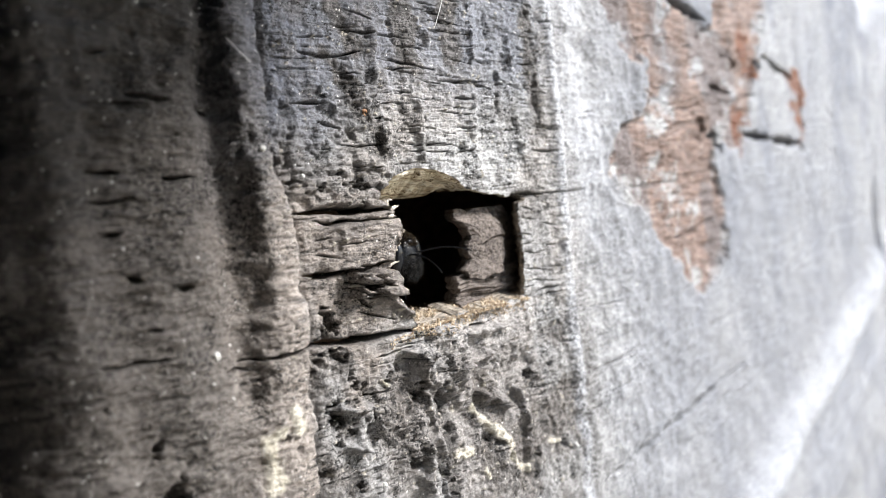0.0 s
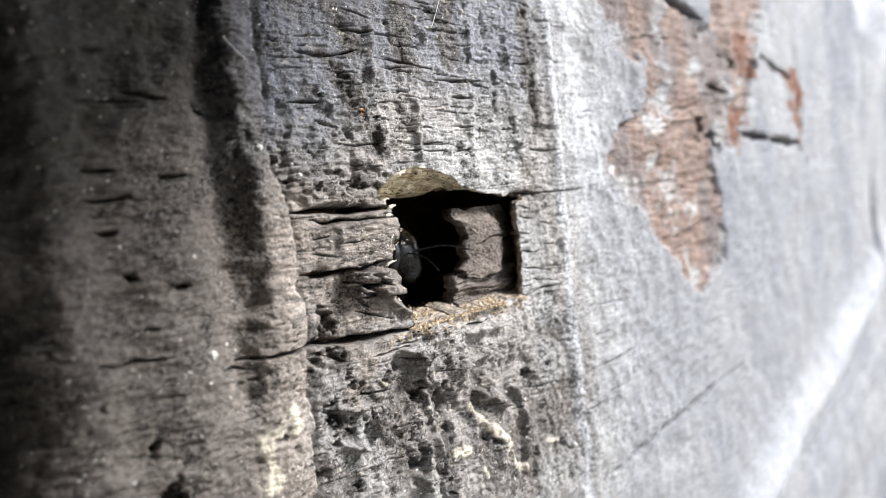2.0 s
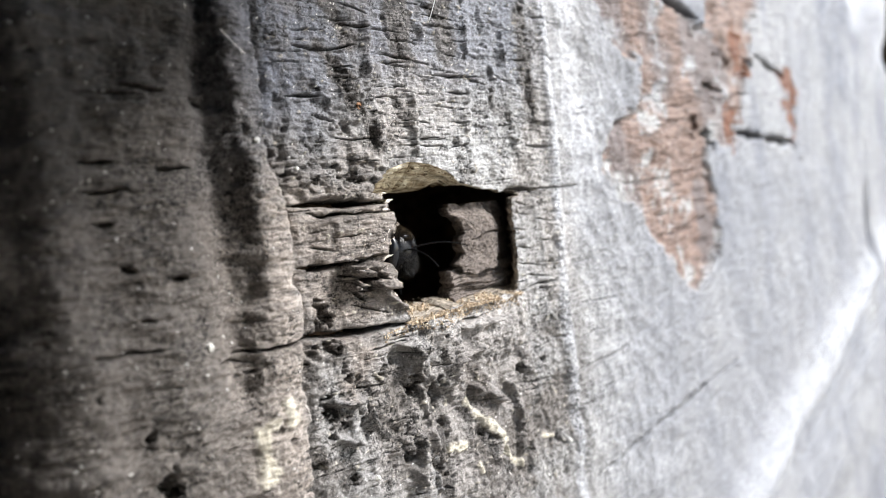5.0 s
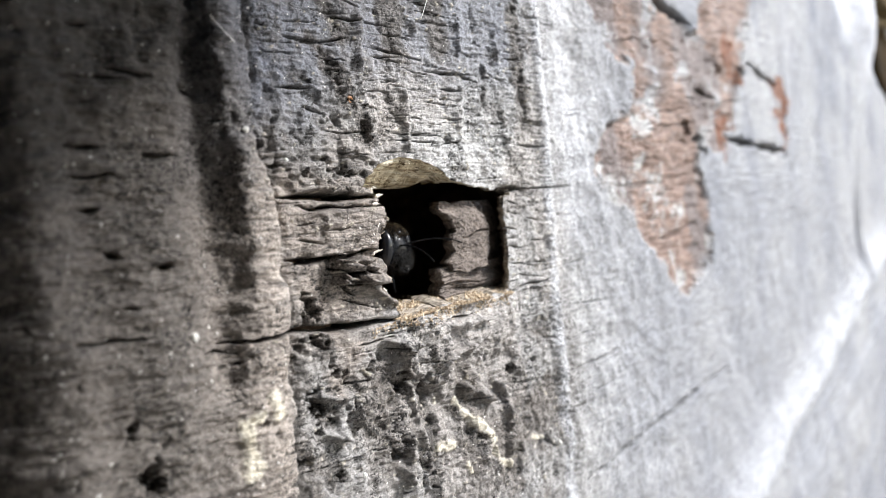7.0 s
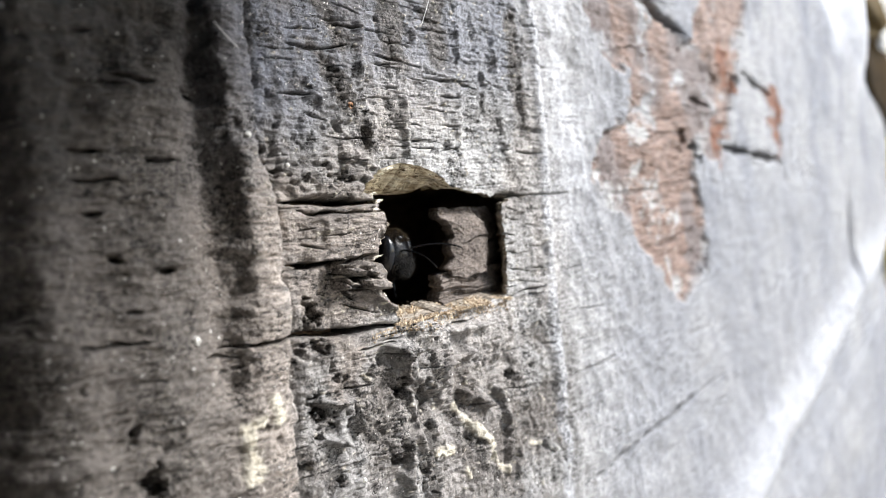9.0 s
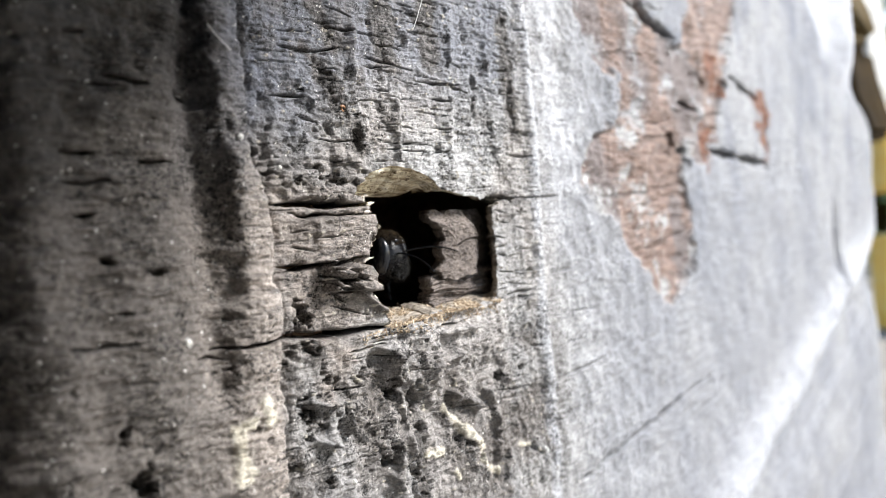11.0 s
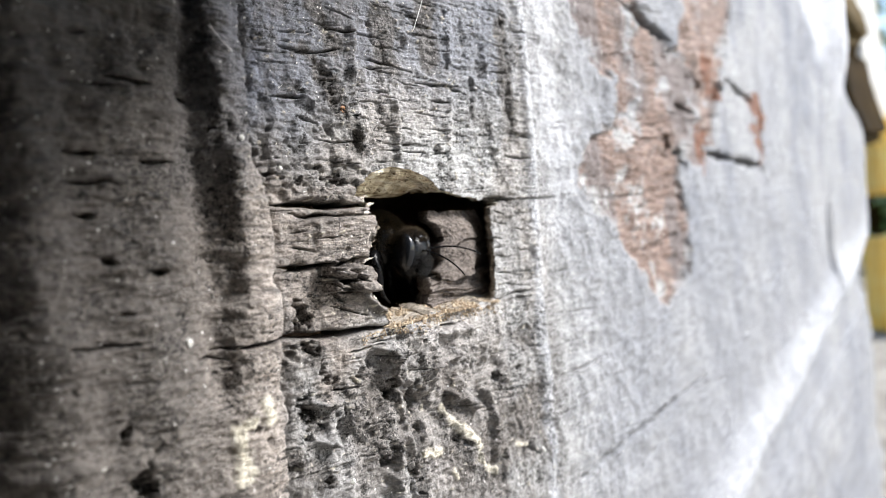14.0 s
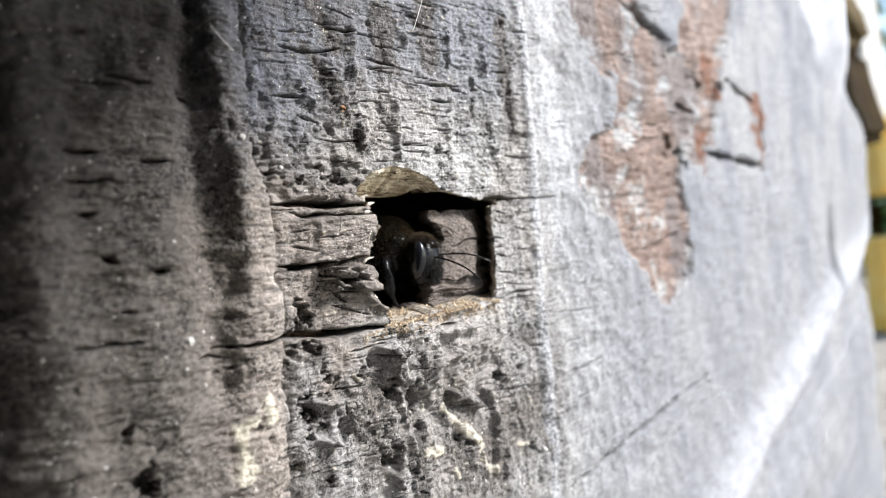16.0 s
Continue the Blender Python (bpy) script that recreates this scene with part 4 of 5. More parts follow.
def build_beam():
    beam = new("timber_beam")
    tagged(beam, "old weathered grey timber with a broken-open bee nest hole, lying on the ground", "timber")
    build_face(beam)
    # the body behind the face: top, underside, back and end
    bm = bmesh.new()
    y0, y1 = 0.012, 0.17
    xs = [X0 * CM + 0.3 * CM, X1 * CM - 0.4 * CM]
    zs = [0.0, Z1 * CM + H0 - 0.2 * CM]
    b = bmesh.ops.create_cube(bm, size=1.0)["verts"]
    for v in b:
        v.co = Vector((xs[0] if v.co.x < 0 else xs[1], y0 + 0.02 if v.co.y < 0 else y1, zs[0] if v.co.z < 0 else zs[1]))
    front = [f for f in bm.faces if f.normal.y < -0.5 or f.calc_center_median().y < y0 + 0.021]
    bmesh.ops.delete(bm, geom=front, context="FACES")
    rim = [e for e in bm.edges if e.is_boundary]
    ext = bmesh.ops.extrude_edge_only(bm, edges=rim)["geom"]
    for v in ext:
        if isinstance(v, bmesh.types.BMVert):
            v.co.y = 0.019
    bmesh.ops.recalc_face_normals(bm, faces=bm.faces)
    part("body", bm, GREYBODY, beam)
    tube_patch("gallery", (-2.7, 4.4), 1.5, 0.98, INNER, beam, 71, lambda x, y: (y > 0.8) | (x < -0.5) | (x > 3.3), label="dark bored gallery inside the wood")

    def plate(u, v):
        edge = 1.93 - 0.2 * ramp(v, 0.72, 0.95) - 0.12 * (1 - ramp(v, 0.0, 0.4)) + 0.10 * fbm(v * 7, u * 0 + 2, 72, 5, 0.6)
        px = edge + (3.12 - 0.10 * v - edge) * u
        pz = -0.44 + (0.98 - 0.04 * u) * v + 0.05 * fbm(u * 5, v * 0 + 1, 73, 4) - 0.05 * ramp(u, 0.5, 0.7) * (1 - v)
        px, pz = -5.4 + 0.950 * (px + 5.4), 0.39 + 0.950 * (pz - 0.39)
        py = 0.24 + 0.05 * (1 - u) ** 4 + 0.20 * ramp(u - 0.10 * (1 - (2 * v - 1) ** 2), 0.50, 0.54) + 0.10 * ramp(v, 0.75, 1.0) + 0.025 * fbm(u * 4, v * 4, 74, 3) + 0.012 * fbm(u * 20, v * 20, 76, 4, 0.7)
        py = py + 0.10 * bump(v + 0.03 * np.sin(u * 9), 0.52, 0.012) * ramp(u, 0.1, 0.3) - 0.12 * bump(v, 0.04, 0.06) * bump(u, 0.62, 0.07)
        return px, py, pz
    slab("split_layer", 130, 140, plate, 0.2, PLATE, beam, "split brown layer of wood inside the nest hole")

    def ledge(u, v):
        px = 1.50 + 0.16 * v + 0.05 * fbm(v * 5, u * 0, 77, 3) + 1.3 * u
        pz = -1.0 + (0.62 + 0.03 * np.sin(u * 9)) * v
        px, pz = -5.4 + 0.955 * (px + 5.4), 0.39 + 0.955 * (pz - 0.39)
        py = 0.35 + 0.06 * fbm(u * 4, v * 9, 75, 4) + 0.05 * fbm(u * 3, v * 22, 78, 4, 0.6) + 0.04 * np.sin(v * 14 + u * 3)
        return px, py, pz
    slab("split_layer", 90, 110, ledge, 0.25, PLATE, beam)
    return beam


GREYBODY = simple_wood("grey_timber_sides", (0.10, 0.095, 0.09), (0.34, 0.33, 0.32), 120.0)
build_beam()

# ---- ground, and plain boards added unseen behind the camera to shade the near end ----
GROUND = speckled("ground_earth", (0.22, 0.20, 0.17), (0.46, 0.43, 0.38), 60.0, 0.95, 0.2, 0.004)
DARK = simple_wood("dark_boards", (0.03, 0.028, 0.025), (0.08, 0.075, 0.07), 90.0)


def build_ground():
    bm = bmesh.new()
    bmesh.ops.create_grid(bm, x_segments=80, y_segments=80, size=1.0)
    for v in bm.verts:
        r = max(abs(v.co.x), abs(v.co.y))
        s = 2.0 * r + 900.0 * r ** 9
        v.co = Vector((v.co.x / max(r, 1e-6) * s, v.co.y / max(r, 1e-6) * s, -0.002 + 0.004 * noise.noise(v.co * 30)))
    me = bpy.data.meshes.new("ground")
    bm.to_mesh(me)
    bm.free()
    me.materials.append(GROUND)
    tagged(new("ground", me), "dry pale earth under the timber", "ground", kind="structure")


def box(name, lo, hi, mat, label, category):
    bm = bmesh.new()
    for v in bmesh.ops.create_cube(bm, size=1.0)["verts"]:
        v.co = Vector([lo[k] if v.co[k] < 0 else hi[k] for k in range(3)])
    bmesh.ops.bevel(bm, geom=bm.edges[:], offset=min(hi[k] - lo[k] for k in range(3)) * 0.12, segments=2, affect="EDGES")
    me = bpy.data.meshes.new(name)
    bm.to_mesh(me)
    bm.free()
    me.materials.append(mat)
    return tagged(new(name, me), label, category, kind="structure")


build_ground()
# unseen blockers: one takes sky from the left, one casts a slanting shadow
box("shade_board_west", (-0.24, -0.40, 0), (-0.17, 0.2, 0.9), DARK, "plain dark board added out of view to shade the near end", "wall")
south = box("shade_board_south", (-0.32, -0.01, -0.30), (0.0, 0.01, 0.45), DARK, "plain dark board added out of view to shade the near end", "wall")
south.matrix_basis = pose(0.035, -0.077, 0.20, 0, 34, 0)


# ---- the bee: x ahead, y to its left, z up, in millimetres round the head's middle ----
MM = 0.001


def blob(bm, mid, radii, seed=0, rough=0.0, seg=28, turn=None):
    m = Matrix.Translation(Vector(mid) * MM) @ (turn or Matrix()) @ Matrix.Diagonal((*[r * MM for r in radii], 1))
    made = bmesh.ops.create_uvsphere(bm, u_segments=seg, v_segments=seg * 2 // 3, radius=1.0)["verts"]
    for v in made:
        k = 1 + rough * noise.noise(v.co * 2.3 + Vector((seed, 0, 0)))
        v.co = m @ (v.co * k)


def limb(bm, points, seg=9):
    """A tapered, jointed tube through (x, y, z, radius) points."""
    last = None
    for k, (x, y, z, r) in enumerate(points):
        a = Vector(points[max(k - 1, 0)][:3])
        b = Vector(points[min(k + 1, len(points) - 1)][:3])
        q = (b - a).to_track_quat("Z", "Y")
        ring = [bm.verts.new((Vector((x, y, z)) + q @ Vector((r * math.cos(i * math.tau / seg), r * math.sin(i * math.tau / seg), 0))) * MM) for i in range(seg)]
        if last:
            for i in range(seg):
                bm.faces.new((last[i], last[(i + 1) % seg], ring[(i + 1) % seg], ring[i]))
        else:
            bm.faces.new(ring[::-1])
        last = ring
    bm.faces.new(last)


def hairs(bm, rng, mid, radii, count, length, want, lean=(0, 0, 0), thick=0.035):
    """Thin tapered hairs standing on an ellipsoid where want(direction) holds."""
    made = 0
    while made < count:
        d = Vector((rng.gauss(0, 1), rng.gauss(0, 1), rng.gauss(0, 1))).normalized()
        if not want(d):
            continue
        made += 1
        root = Vector([mid[k] + radii[k] * d[k] * 0.97 for k in range(3)])
        n = Vector([d[k] / radii[k] for k in range(3)]).normalized()
        tip_way = (n + Vector(lean) + Vector((rng.gauss(0, 0.25), rng.gauss(0, 0.25), rng.gauss(0, 0.25)))).normalized()
        ln = length * rng.uniform(0.6, 1.25)
        side = n.orthogonal().normalized()
        up = n.cross(side)
        base = [bm.verts.new((root + (side * math.cos(a) + up * math.sin(a)) * thick) * MM) for a in (0, 2.1, 4.2)]
        bend = [bm.verts.new((root + tip_way * ln * 0.55 + (side * math.cos(a) + up * math.sin(a)) * thick * 0.7) * MM) for a in (0, 2.1, 4.2)]
        tip = bm.verts.new((root + (tip_way * ln + Vector((0, 0, -0.12 * ln)))) * MM)
        for i in range(3):
            j = (i + 1) % 3
            bm.faces.new((base[i], base[j], bend[j], bend[i]))
            bm.faces.new((bend[i], bend[j], tip))


def build_bee():
    rng = random.Random(3)
    bee = new("carpenter_bee")
    tagged(bee, "shiny black carpenter bee with furry thorax peering from its hole", "bee")
    bm = bmesh.new()
    blob(bm, (0, 0, 0), (2.4, 2.65, 3.25), 1, 0.05)
    blob(bm, (1.35, 0, -1.2), (1.0, 1.35, 1.3), 2, 0.05)      # clypeus
    blob(bm, (1.4, 0, 2.0), (0.75, 1.0, 0.6), 3, 0.05)        # brow
    blob(bm, (1.6, 0.75, 0.4), (0.5, 0.4, 0.45), 4)
    blob(bm, (1.6, -0.75, 0.4), (0.5, 0.4, 0.45), 5)
    for y, z in ((0, 2.9), (0.55, 2.6), (-0.55, 2.6)):
        blob(bm, (1.0, y, z), (0.25, 0.25, 0.25), 6, seg=12)
    head = part("head", bm, CHITIN, bee)
    for s in (1, -1):
        bm = bmesh.new()
        blob(bm, (0.40, 2.12 * s, 0.25), (1.36, 1.05, 2.45), 7, 0.0, 36, Matrix.Rotation(radians(8), 4, "Y"))
        part("eye", bm, EYE, head, "glossy black compound eye")
    for s in (1, -1):
        bm = bmesh.new()
        limb(bm, [(1.3, 1.1 * s, -2.0, 0.45), (1.6, 0.9 * s, -2.5, 0.38), (1.8, 0.4 * s, -2.9, 0.26), (1.75, 0.05 * s, -3.1, 0.12)])
        part("mandible", bm, CHITIN, head)
    bm = bmesh.new()
    hairs(bm, rng, (0, 0, 0), (2.4, 2.65, 3.25), 1500, 0.8, lambda d: d.z > 0.45, (0.3, 0, 0.2), 0.022)
    hairs(bm, rng, (0, 0, 0), (2.4, 2.65, 3.25), 250, 0.5, lambda d: d.x < -0.2 and d.z < 0.6, (0, 0, -0.4))
    tagged(part("head_fur", bm, BROWNFUR, head, "short brown fur on the crown"), kind="stuff")
    bm = bmesh.new()
    hairs(bm, rng, (1.1, 0, -1.0), (1.35, 1.6, 1.9), 800, 0.75, lambda d: d.x > 0.1 and d.z < 0.3, (0.1, 0, -0.6), 0.018)
    hairs(bm, rng, (0, 0, 0), (2.42, 2.67, 3.27), 450, 0.5, lambda d: d.x > 0.2 and abs(d.y) < 0.65, (0.2, 0, -0.3), 0.014)
    tagged(part("face_fur", bm, GREYFUR, head, "short greyish fur on the face"), kind="stuff")
    antennae = []
    for s in (1, -1):
        bm = bmesh.new()
        pts = [(0, 0, 0, 0.13), (0.9, 0.05 * s, 0.16, 0.11), (1.9, 0.1 * s, 0.24, 0.12)]
        n = 22
        for k in range(n):        # beaded segments of the whip
            u = k / (n - 1)
            pts.append((2.0 + 5.3 * u, 0.1 * s + 0.3 * s * u, 0.24 + 0.15 * math.sin(u * 2) - 1.25 * u ** 2.2, (0.135 if k % 2 else 0.112) * (1 - 0.25 * u)))
        limb(bm, pts, 8)
        a = part("antenna", bm, CHITIN, head, "thin black segmented antenna")
        a.location = Vector((1.95, 0.75 * s, 0.45)) * MM
        antennae.append(a)
    bm = bmesh.new()
    blob(bm, (-5.1, 0, 1.7), (3.6, 4.0, 3.9), 8, 0.05)
    thorax = part("thorax", bm, CHITIN, bee)
    bm = bmesh.new()
    hairs(bm, rng, (-5.1, 0, 1.7), (3.6, 4.0, 3.9), 6500, 1.0, lambda d: d.z > -0.35, (0.1, 0, 0.1), 0.04)
    tagged(part("thorax_fur", bm, BROWNFUR, thorax, "dense brown-black fur on the back"), kind="stuff")
    bm = bmesh.new()
    blob(bm, (-12.2, 0, 0.2), (4.6, 4.2, 3.6), 9, 0.03)
    part("abdomen", bm, CHITIN, bee)
    for s in (-1, 1):
        bm = bmesh.new()
        limb(bm, [(-3.4, 2.2 * s, -0.6, 0.5), (-3.3, 3.2 * s, 0.3, 0.6), (-3.2, 3.9 * s, 0.55, 0.55), (-3.1, 4.1 * s, 0.1, 0.75), (-3.05, 4.1 * s, -1.5, 0.88),
                  (-2.9, 4.0 * s, -3.4, 0.8), (-2.75, 3.9 * s, -4.0, 0.42), (-2.7, 3.8 * s, -4.2, 0.32), (-2.5, 3.6 * s, -5.2, 0.26), (-2.4, 3.5 * s, -5.3, 0.2), (-2.0, 3.2 * s, -6.0, 0.14)], 12)
        leg = part("foreleg", bm, CHITIN, bee)
        bm = bmesh.new()
        hairs(bm, rng, (-3.0, 4.05 * s, -1.6), (0.86, 0.86, 2.3), 420, 0.28, lambda d: d.z > -0.8, (0, 0, -0.6), 0.022)
        tagged(part("leg_fur", bm, FUR, leg), kind="stuff")
    for s in (-1, 1):
        bm = bmesh.new()
        limb(bm, [(-5.8, 2.6 * s, -1.2, 0.5), (-5.9, 3.8 * s, 0.6, 0.6), (-6.0, 4.4 * s, 1.0, 0.62), (-6.1, 4.5 * s, 0.5, 0.6), (-6.3, 4.4 * s, -2.2, 0.6), (-6.2, 4.2 * s, -4.0, 0.35), (-5.9, 4.0 * s, -6.0, 0.2)], 12)
        part("middle_leg", bm, CHITIN, bee)
    return bee, head, antennae


GREYFUR = speckled("grey_fur", (0.006, 0.006, 0.006), (0.05, 0.047, 0.044), 900.0, 0.7, 0.15)
bee, bee_head, bee_antennae = build_bee()


# ---- sawdust on the sill, splinters on the rim, threads ----
def build_sawdust():
    rng = random.Random(11)
    bm = bmesh.new()
    spots = []
    while len(spots) < 2000:
        x, y = rng.uniform(0.2, 2.3), abs(rng.gauss(0.0, 0.3)) - 0.03
        if vnoise(np.array([x * 3.0]), np.array([y * 5.0]), 81)[0] + rng.uniform(-0.5, 0.5) * 0.7 > 0.05:
            spots.append((x, y, -0.815 + 0.22 * min(max(y, 0), 0.52) + 0.03 * min(x, 1.0)))
    fx = np.array([rng.uniform(-0.2, 2.3) for _ in range(420)])
    fz = np.array([-0.82 - abs(rng.gauss(0, 0.06)) for _ in range(420)])
    fh = relief(fx, fz)[0]
    spots += [(x, -h, z) for x, z, h in zip(fx, fz, fh)]
    for x, y, z in spots:
        s = rng.uniform(0.005, 0.011) * (2.0 if rng.random() < 0.10 else 1)
        m = Matrix.Translation((x * CM, y * CM, z * CM + H0)) @ Euler((rng.uniform(0, 6), rng.uniform(0, 6), rng.uniform(0, 6))).to_matrix().to_4x4() @ Matrix.Diagonal((s * CM * rng.uniform(1, 2.4), s * CM, s * CM * 0.7, 1))
        bmesh.ops.create_icosphere(bm, subdivisions=1, radius=1.0, matrix=m)
    me = bpy.data.meshes.new("sawdust")
    bm.to_mesh(me)
    bm.free()
    me.materials.append(SAW)
    tagged(new("sawdust", me), "loose golden sawdust on the lower lip of the nest hole", "sawdust", kind="stuff")


def build_splinter(x, y, z, length, turn, tilt, thick):
    bm = bmesh.new()
    n = 7
    rng = random.Random(int(x * 1000 + z * 77))
    limb(bm, [(length * k / n * 10, rng.gauss(0, 0.05), rng.gauss(0, 0.05), thick * 10 * (1 - 0.8 * (k / n) ** 2)) for k in range(n + 1)], 6)
    me = bpy.data.meshes.new("splinter")
    bm.to_mesh(me)
    bm.free()
    me.materials.append(SPLINT)
    ob = tagged(new("splinter", me), "pale wood splinter sticking out of the torn rim", "splinter", "splinters on the rim")
    ob.matrix_basis = Matrix.Translation((x * CM, y * CM, z * CM + H0)) @ pose(0, 0, 0, 0, -tilt, turn)


def build_thread(a, b, sag):
    c = bpy.data.curves.new("cobweb_thread", "CURVE")
    c.dimensions = "3D"
    c.bevel_depth = 0.00004
    sp = c.splines.new("POLY")
    sp.points.add(11)
    for k, p in enumerate(sp.points):
        u = k / 11
        v = Vector(a).lerp(Vector(b), u) * CM
        p.co = (v.x, v.y, v.z + H0 - sag * CM * 4 * u * (1 - u), 1)
    c.materials.append(THREAD)
    tagged(new("cobweb_thread", c), "fine pale cobweb thread stretched over the wood", "thread", "threads on the timber")


THREAD = speckled("thread", (0.6, 0.6, 0.6), (0.8, 0.8, 0.8), 500.0, 0.4)
build_sawdust()
for row in ((-0.12, 0.05, 0.00, 0.20, -10, 12, 0.022), (-0.02, 0.0, 0.57, 0.12, 10, -6, 0.03), (0.0, 0.0, 0.42, 0.09, -20, 15, 0.025), (-0.05, 0.05, 0.12, 0.10, 15, 5, 0.018),
            (-0.02, 0.05, -0.18, 0.10, -15, -25, 0.022), (0.05, 0.04, 0.66, 0.14, 5, 4, 0.028), (-0.10, 0.03, 0.06, 0.09, -30, 30, 0.016), (0.02, 0.02, 0.30, 0.07, 10, 20, 0.018), (0.05, 0.03, 0.47, 0.08, -10, -20, 0.02),
            (-0.06, 0.03, -0.08, 0.07, 5, -35, 0.018), (0.02, 0.02, -0.40, 0.07, 0, -50, 0.018), (0.0, 0.03, 0.20, 0.06, 20, 40, 0.015), (-0.02, 0.04, 0.74, 0.10, -15, 10, 0.02)):
    build_splinter(*row)
build_thread((1.25, -0.12, 3.35), (0.95, -0.12, 2.75), 0.02)
build_thread((-1.95, -0.35, 2.35), (-1.70, -0.3, 2.15), 0.01)


def build_husk(x, z):
    """A curled seed husk caught in a furrow."""
    bm = bmesh.new()
    limb(bm, [(0.30 * math.cos(k * 0.55), -0.08 * k / 9, 0.30 * math.sin(k * 0.55), 0.16 * math.sin(math.pi * (k + 1) / 11) + 0.02) for k in range(10)], 8)
    me = bpy.data.meshes.new("seed_husk")
    bm.to_mesh(me)
    bm.free()
    me.materials.append(HUSK)
    me.shade_smooth()
    h = float(relief(np.array([x]), np.array([z]))[0][0])
    tagged(new("seed_husk", me), "tiny curled amber seed husk caught in a furrow", "husk").matrix_basis = pose(x * CM, (-h + 0.02) * CM, z * CM + H0)


def build_grain(x, z, size):
    """A chip of pale grit on the wood."""
    rng = random.Random(int(x * 991 + z * 77))
    bm = bmesh.new()
    bmesh.ops.create_icosphere(bm, subdivisions=2, radius=size * CM)
    for v in bm.verts:
        v.co *= rng.uniform(0.8, 1.15)
    me = bpy.data.meshes.new("grit_chip")
    bm.to_mesh(me)
    bm.free()
    me.materials.append(GRIT)
    h = float(relief(np.array([x]), np.array([z]))[0][0])
    tagged(new("grit_chip", me), "small whitish chip of grit stuck on the weathered wood", "grit", "grit chips").matrix_basis = pose(x * CM, -h * CM, z * CM + H0, 20, 40, 10)


HUSK = speckled("amber_husk", (0.20, 0.09, 0.04), (0.45, 0.26, 0.14), 3000.0, 0.4)
GRIT = speckled("pale_grit", (0.6, 0.59, 0.55), (0.85, 0.84, 0.80), 3000.0, 0.5)
build_husk(-0.14, 1.75)
for row in ((2.38, -0.96, 0.045), (3.12, -3.15, 0.035), (-1.6, 1.37, 0.035), (-1.39, 2.15, 0.03), (-1.07, 1.09, 0.025), (-2.32, -0.5, 0.045), (-0.51, -2.41, 0.03)):
    build_grain(*row)


# ---- beyond the far end: crossing timbers, yellow slats, leaves ----
BROWN = simple_wood("brown_timber", (0.010, 0.0055, 0.001), (0.042, 0.025, 0.006), 60.0, spec=0.05)
TAN = simple_wood("tan_timber", (0.07, 0.05, 0.022), (0.16, 0.115, 0.055), 60.0, spec=0.1)
PALEWOOD = simple_wood("pale_timber", (0.55, 0.53, 0.48), (0.8, 0.78, 0.74), 60.0)
YELLOW = simple_wood("yellow_paint", (0.90, 0.50, 0.06), (0.95, 0.72, 0.25), 40.0, rough=0.5)
LEAF = speckled("leaf_green", (0.03, 0.09, 0.015), (0.14, 0.24, 0.04), 60.0, 0.5)


def timber(name, lo, hi, mat, label, category, group="", tip=0.0, turn=0.0):
    """A sawn timber with worn edges and a little warp."""
    bm = bmesh.new()
    for v in bmesh.ops.create_cube(bm, size=1.0)["verts"]:
        v.co = Vector([(hi[k] - lo[k]) * v.co[k] for k in range(3)])
    bmesh.ops.subdivide_edges(bm, edges=bm.edges[:], cuts=5, use_grid_fill=True)
    small = min(hi[k] - lo[k] for k in range(3))
    for v in bm.verts:
        v.co += Vector(noise.noise_vector(v.co * 40)) * small * 0.05
    sharp = [e for e in bm.edges if len(e.link_faces) == 2 and e.calc_face_angle() > 1.0]
    bmesh.ops.bevel(bm, geom=sharp, offset=small * 0.08, segments=2, affect="EDGES")
    me = bpy.data.meshes.new(name)
    bm.to_mesh(me)
    bm.free()
    me.materials.append(mat)
    ob = tagged(new(name, me), label, category, group)
    ob.matrix_basis = pose(*[(lo[k] + hi[k]) / 2 for k in range(3)], tip, 0, turn)
    return ob


def build_bush():
    rng = random.Random(5)
    bush = new("bush")
    tagged(bush, "sunlit green leafy bush behind the timbers", "bush")
    bm = bmesh.new()
    for _ in range(900):
        mid = Vector((rng.uniform(0.9, 1.5), rng.uniform(-0.25, 0.55), rng.uniform(0.0, 0.75)))
        m = Matrix.Translation(mid) @ Euler((rng.uniform(-1, 1), rng.uniform(-1, 1), rng.uniform(0, 6))).to_matrix().to_4x4()
        ln, wd = rng.uniform(0.02, 0.045), rng.uniform(0.010, 0.02)
        p = [bm.verts.new(m @ Vector(c)) for c in ((-ln, 0, 0), (0, -wd, 0.004), (ln, 0, -0.004), (0, wd, 0.004), (0, 0, -0.002))]
        for a, b in ((0, 1), (1, 2), (2, 3), (3, 0)):
            bm.faces.new((p[a], p[b], p[4]))
    crown = part("crown", bm, LEAF, bush)
    tagged(crown, kind="stuff")
    for k in range(7):
        bm = bmesh.new()
        x, y = 1.2, 0.15
        tx, ty, tz = rng.uniform(0.95, 1.45), rng.uniform(-0.2, 0.5), rng.uniform(0.4, 0.7)
        limb(bm, [((x + (tx - x) * u) * 1000, (y + (ty - y) * u) * 1000, (tz * u - 0.01) * 1000, 9 * (1 - 0.75 * u)) for u in (0, 0.25, 0.5, 0.75, 1)])
        part("stem", bm, BROWN, bush)


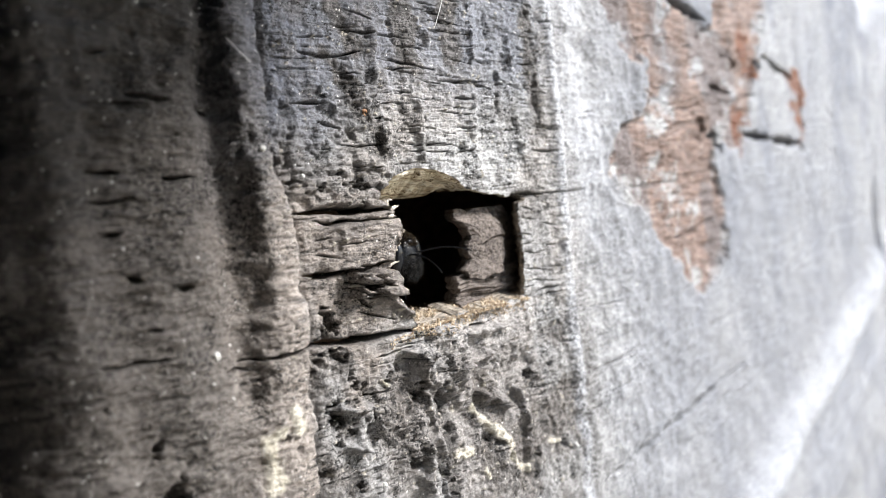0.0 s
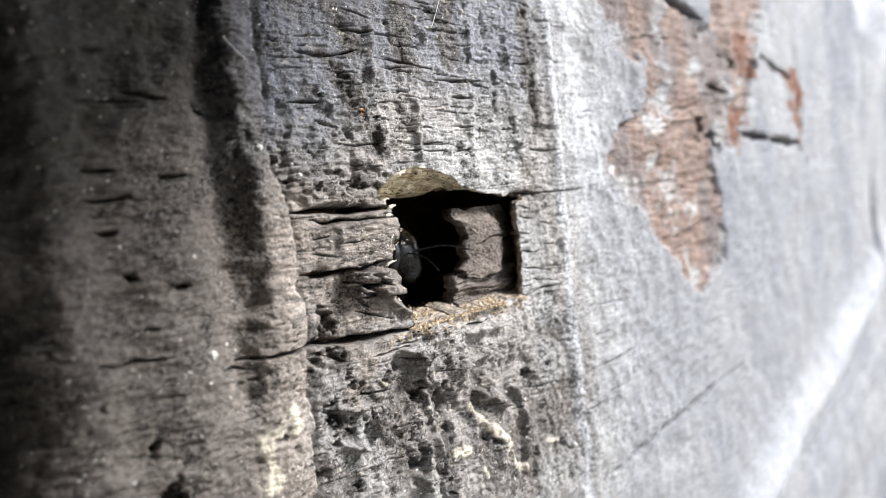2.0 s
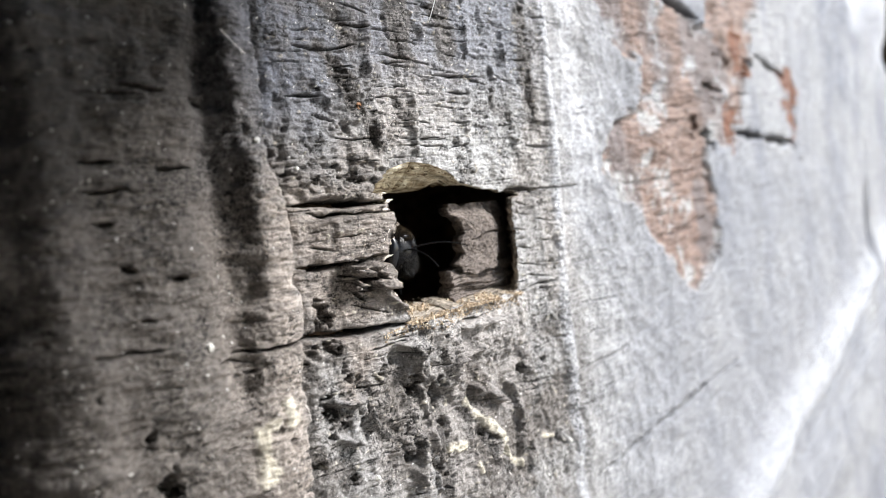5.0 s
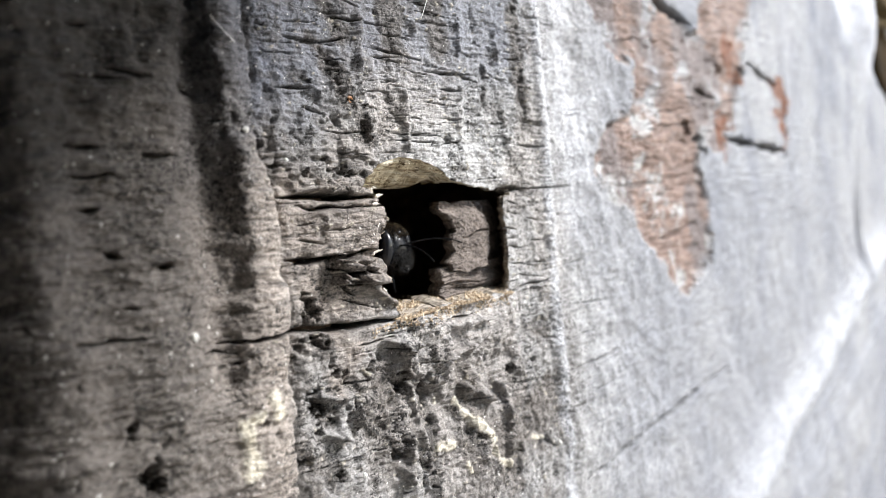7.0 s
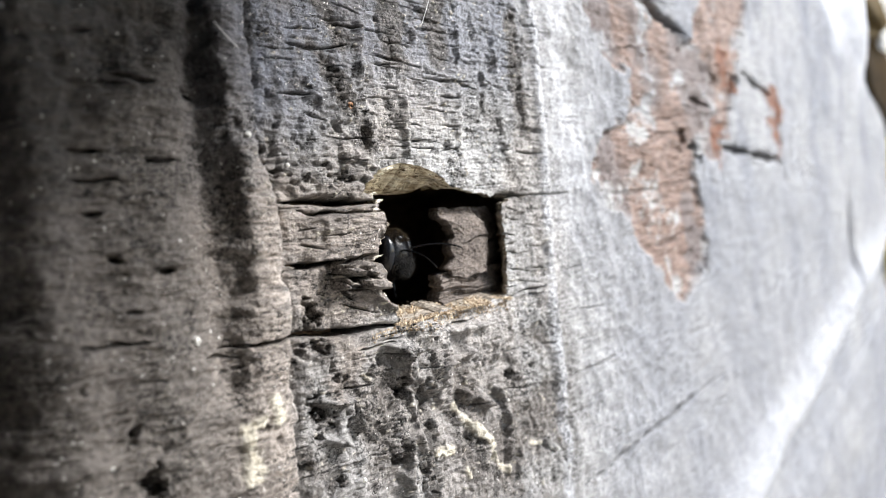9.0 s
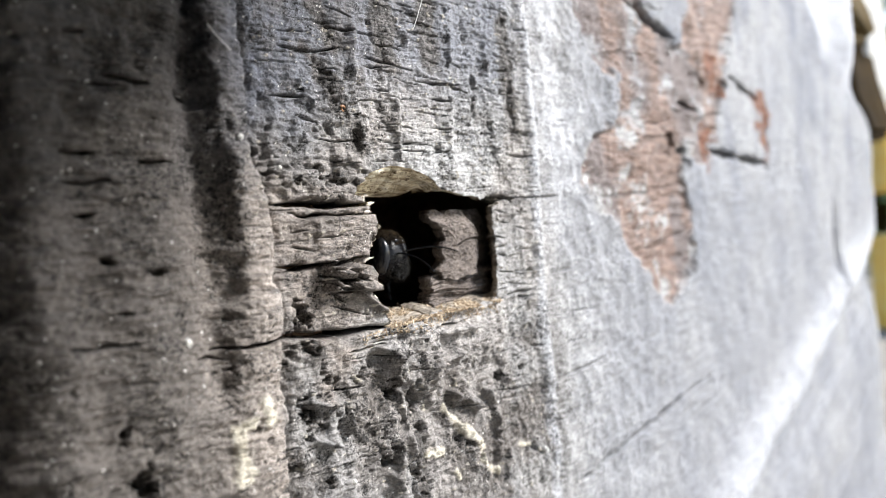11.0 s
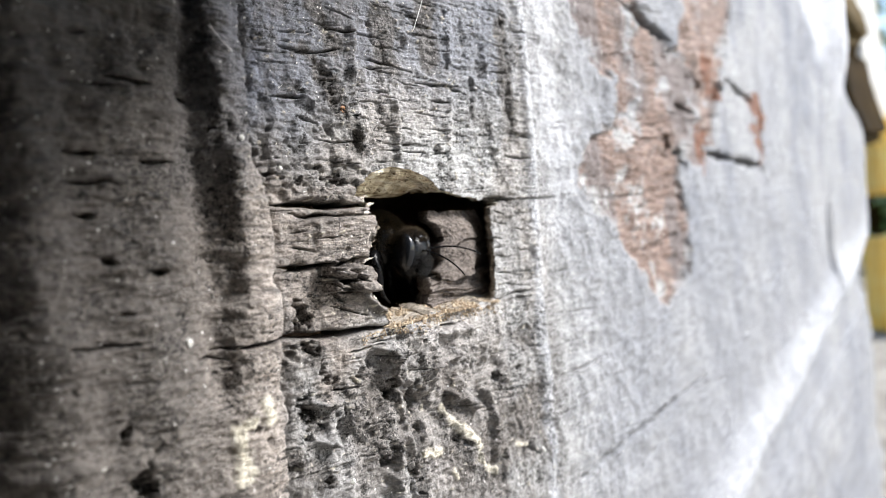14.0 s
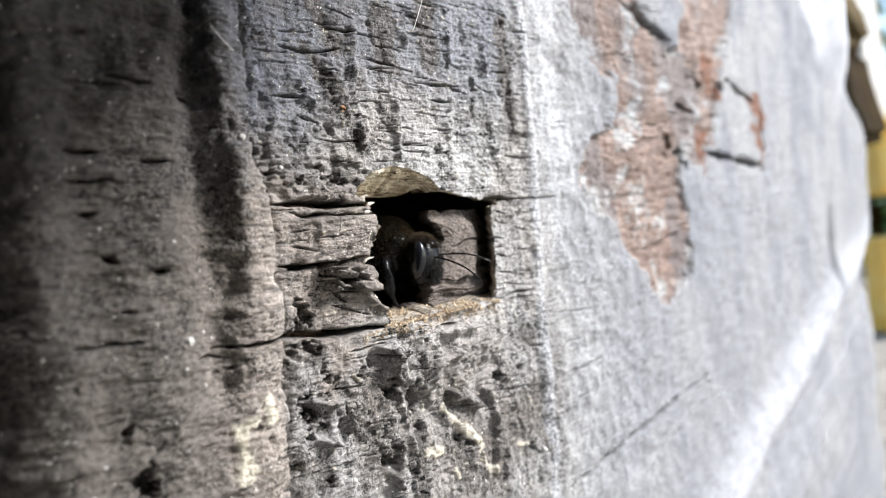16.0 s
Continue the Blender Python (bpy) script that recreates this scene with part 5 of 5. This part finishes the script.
timber("post", (0.41, 0.12, 0.0), (0.46, 0.17, 0.136), BROWN, "dark brown post behind the timbers", "post")
timber("cross_timber", (0.40, 0.035, 0.128), (0.47, 0.335, 0.186), BROWN, "dark brown timber laid across a post", "timber", "crossing timbers", -12)
timber("cross_timber", (0.395, 0.048, 0.189), (0.475, 0.35, 0.30), TAN, "tan brown timber laid across a darker one", "timber", "crossing timbers", -12)
timber("yellow_slat", (0.835, -0.212, 0.122), (0.855, 0.188, 0.190), YELLOW, "yellow painted wooden slat in sunlight", "slat", "yellow slats", 0, 60)
timber("yellow_slat", (0.835, -0.210, 0.0), (0.855, 0.190, 0.085), YELLOW, "yellow painted wooden slat in sunlight", "slat", "yellow slats", 0, 60)
timber("slat_post", (0.69, 0.02, 0.0), (0.72, 0.05, 0.20), BROWN, "short brown post carrying the yellow slats", "post")
timber("pale_board", (0.665, 0.075, 0.190), (0.685, 0.111, 0.46), PALEWOOD, "sun-bleached pale board standing on a yellow slat", "board", "", -9, 75)
build_bush()


# ---- what moves ----
# seconds and the place of the head's middle, in millimetres from the hole's rim
BEE = [
    (0, 9.71, 10.20, -0.15),
    (0.5, 9.63, 10.20, -0.27),
    (1, 10.01, 10.20, -0.22),
    (1.5, 10.02, 10.20, -0.21),
    (2, 9.64, 10.20, -0.08),
    (2.5, 9.74, 10.20, -0.15),
    (3, 9.78, 10.20, -0.18),
    (3.5, 10.06, 10.20, -0.30),
    (4, 10.00, 10.20, -0.26),
    (6.5, 10.19, 10.10, -0.42),
    (7, 10.71, 10.08, -0.35),
    (7.5, 10.89, 10.06, -0.49),
    (8, 10.80, 10.04, -0.57),
    (8.5, 10.70, 10.02, -0.51),
    (9, 10.96, 10.00, -0.31),
    (11.5, 11.66, 9.40, -0.51),
    (11.8, 12.00, 9.28, -0.82),
    (12, 11.65, 9.20, -1.35),
    (12.2, 11.43, 9.12, -1.51),
    (12.4, 11.76, 9.04, -1.57),
    (12.6, 12.29, 8.90, -0.36),
    (12.8, 12.68, 8.70, -0.04),
    (13, 12.90, 8.50, -0.14),
    (13.2, 12.62, 8.14, -0.01),
    (13.5, 13.88, 7.60, 0.13),
    (14, 13.77, 7.20, -0.11),
    (14.5, 12.95, 6.90, -0.73),
    (15, 13.62, 6.60, -0.87),
    (15.5, 14.33, 6.40, -1.04),
    (16, 14.58, 6.20, -1.20),
]
# seconds, nod of the head, droop of the far antenna, droop and turn of the near antenna, in degrees
NOD = [
    (0, 0, -2, 10, -48), (4, 0, -2, 10, -48), (6.5, -3, 0, 12, -46), (9, -3, 0, 14, -44), (11.5, -2, 0, 16, -40), (11.8, 2, 6, 24, -36),
    (12, 10, 6, 34, -26), (12.4, 12, 4, 38, -20), (12.6, 2, 6, 24, -34), (12.8, -2, 2, 14, -48), (13.2, -2, 2, 16, -44), (13.5, -3, -4, 20, -34),
    (14, 0, 4, 22, -28), (14.5, 4, 6, 26, -24), (15, 4, 12, 30, -18), (15.5, 2, 8, 30, -14), (16, 0, 6, 24, -10),
]


def motions():
    walk(bee, [(t, pose(-54 * MM + 0.964 * (x + 54) * MM, (y - 2.5) * MM, (3.9 + 0.964 * (z - 3.9)) * MM + H0, 0, 0, -74)) for t, x, y, z in BEE])
    walk(bee_head, [(t, pose(0, 0, 0, 0, nod, 0)) for t, nod, far, near, turn in NOD])
    walk(bee_antennae[0], [(t, pose(1.95 * MM, 0.75 * MM, 0.45 * MM, 0, far, 34)) for t, nod, far, near, turn in NOD])
    walk(bee_antennae[1], [(t, pose(1.95 * MM, -0.75 * MM, 0.45 * MM, 0, near, turn + 24)) for t, nod, far, near, turn in NOD])


motions()
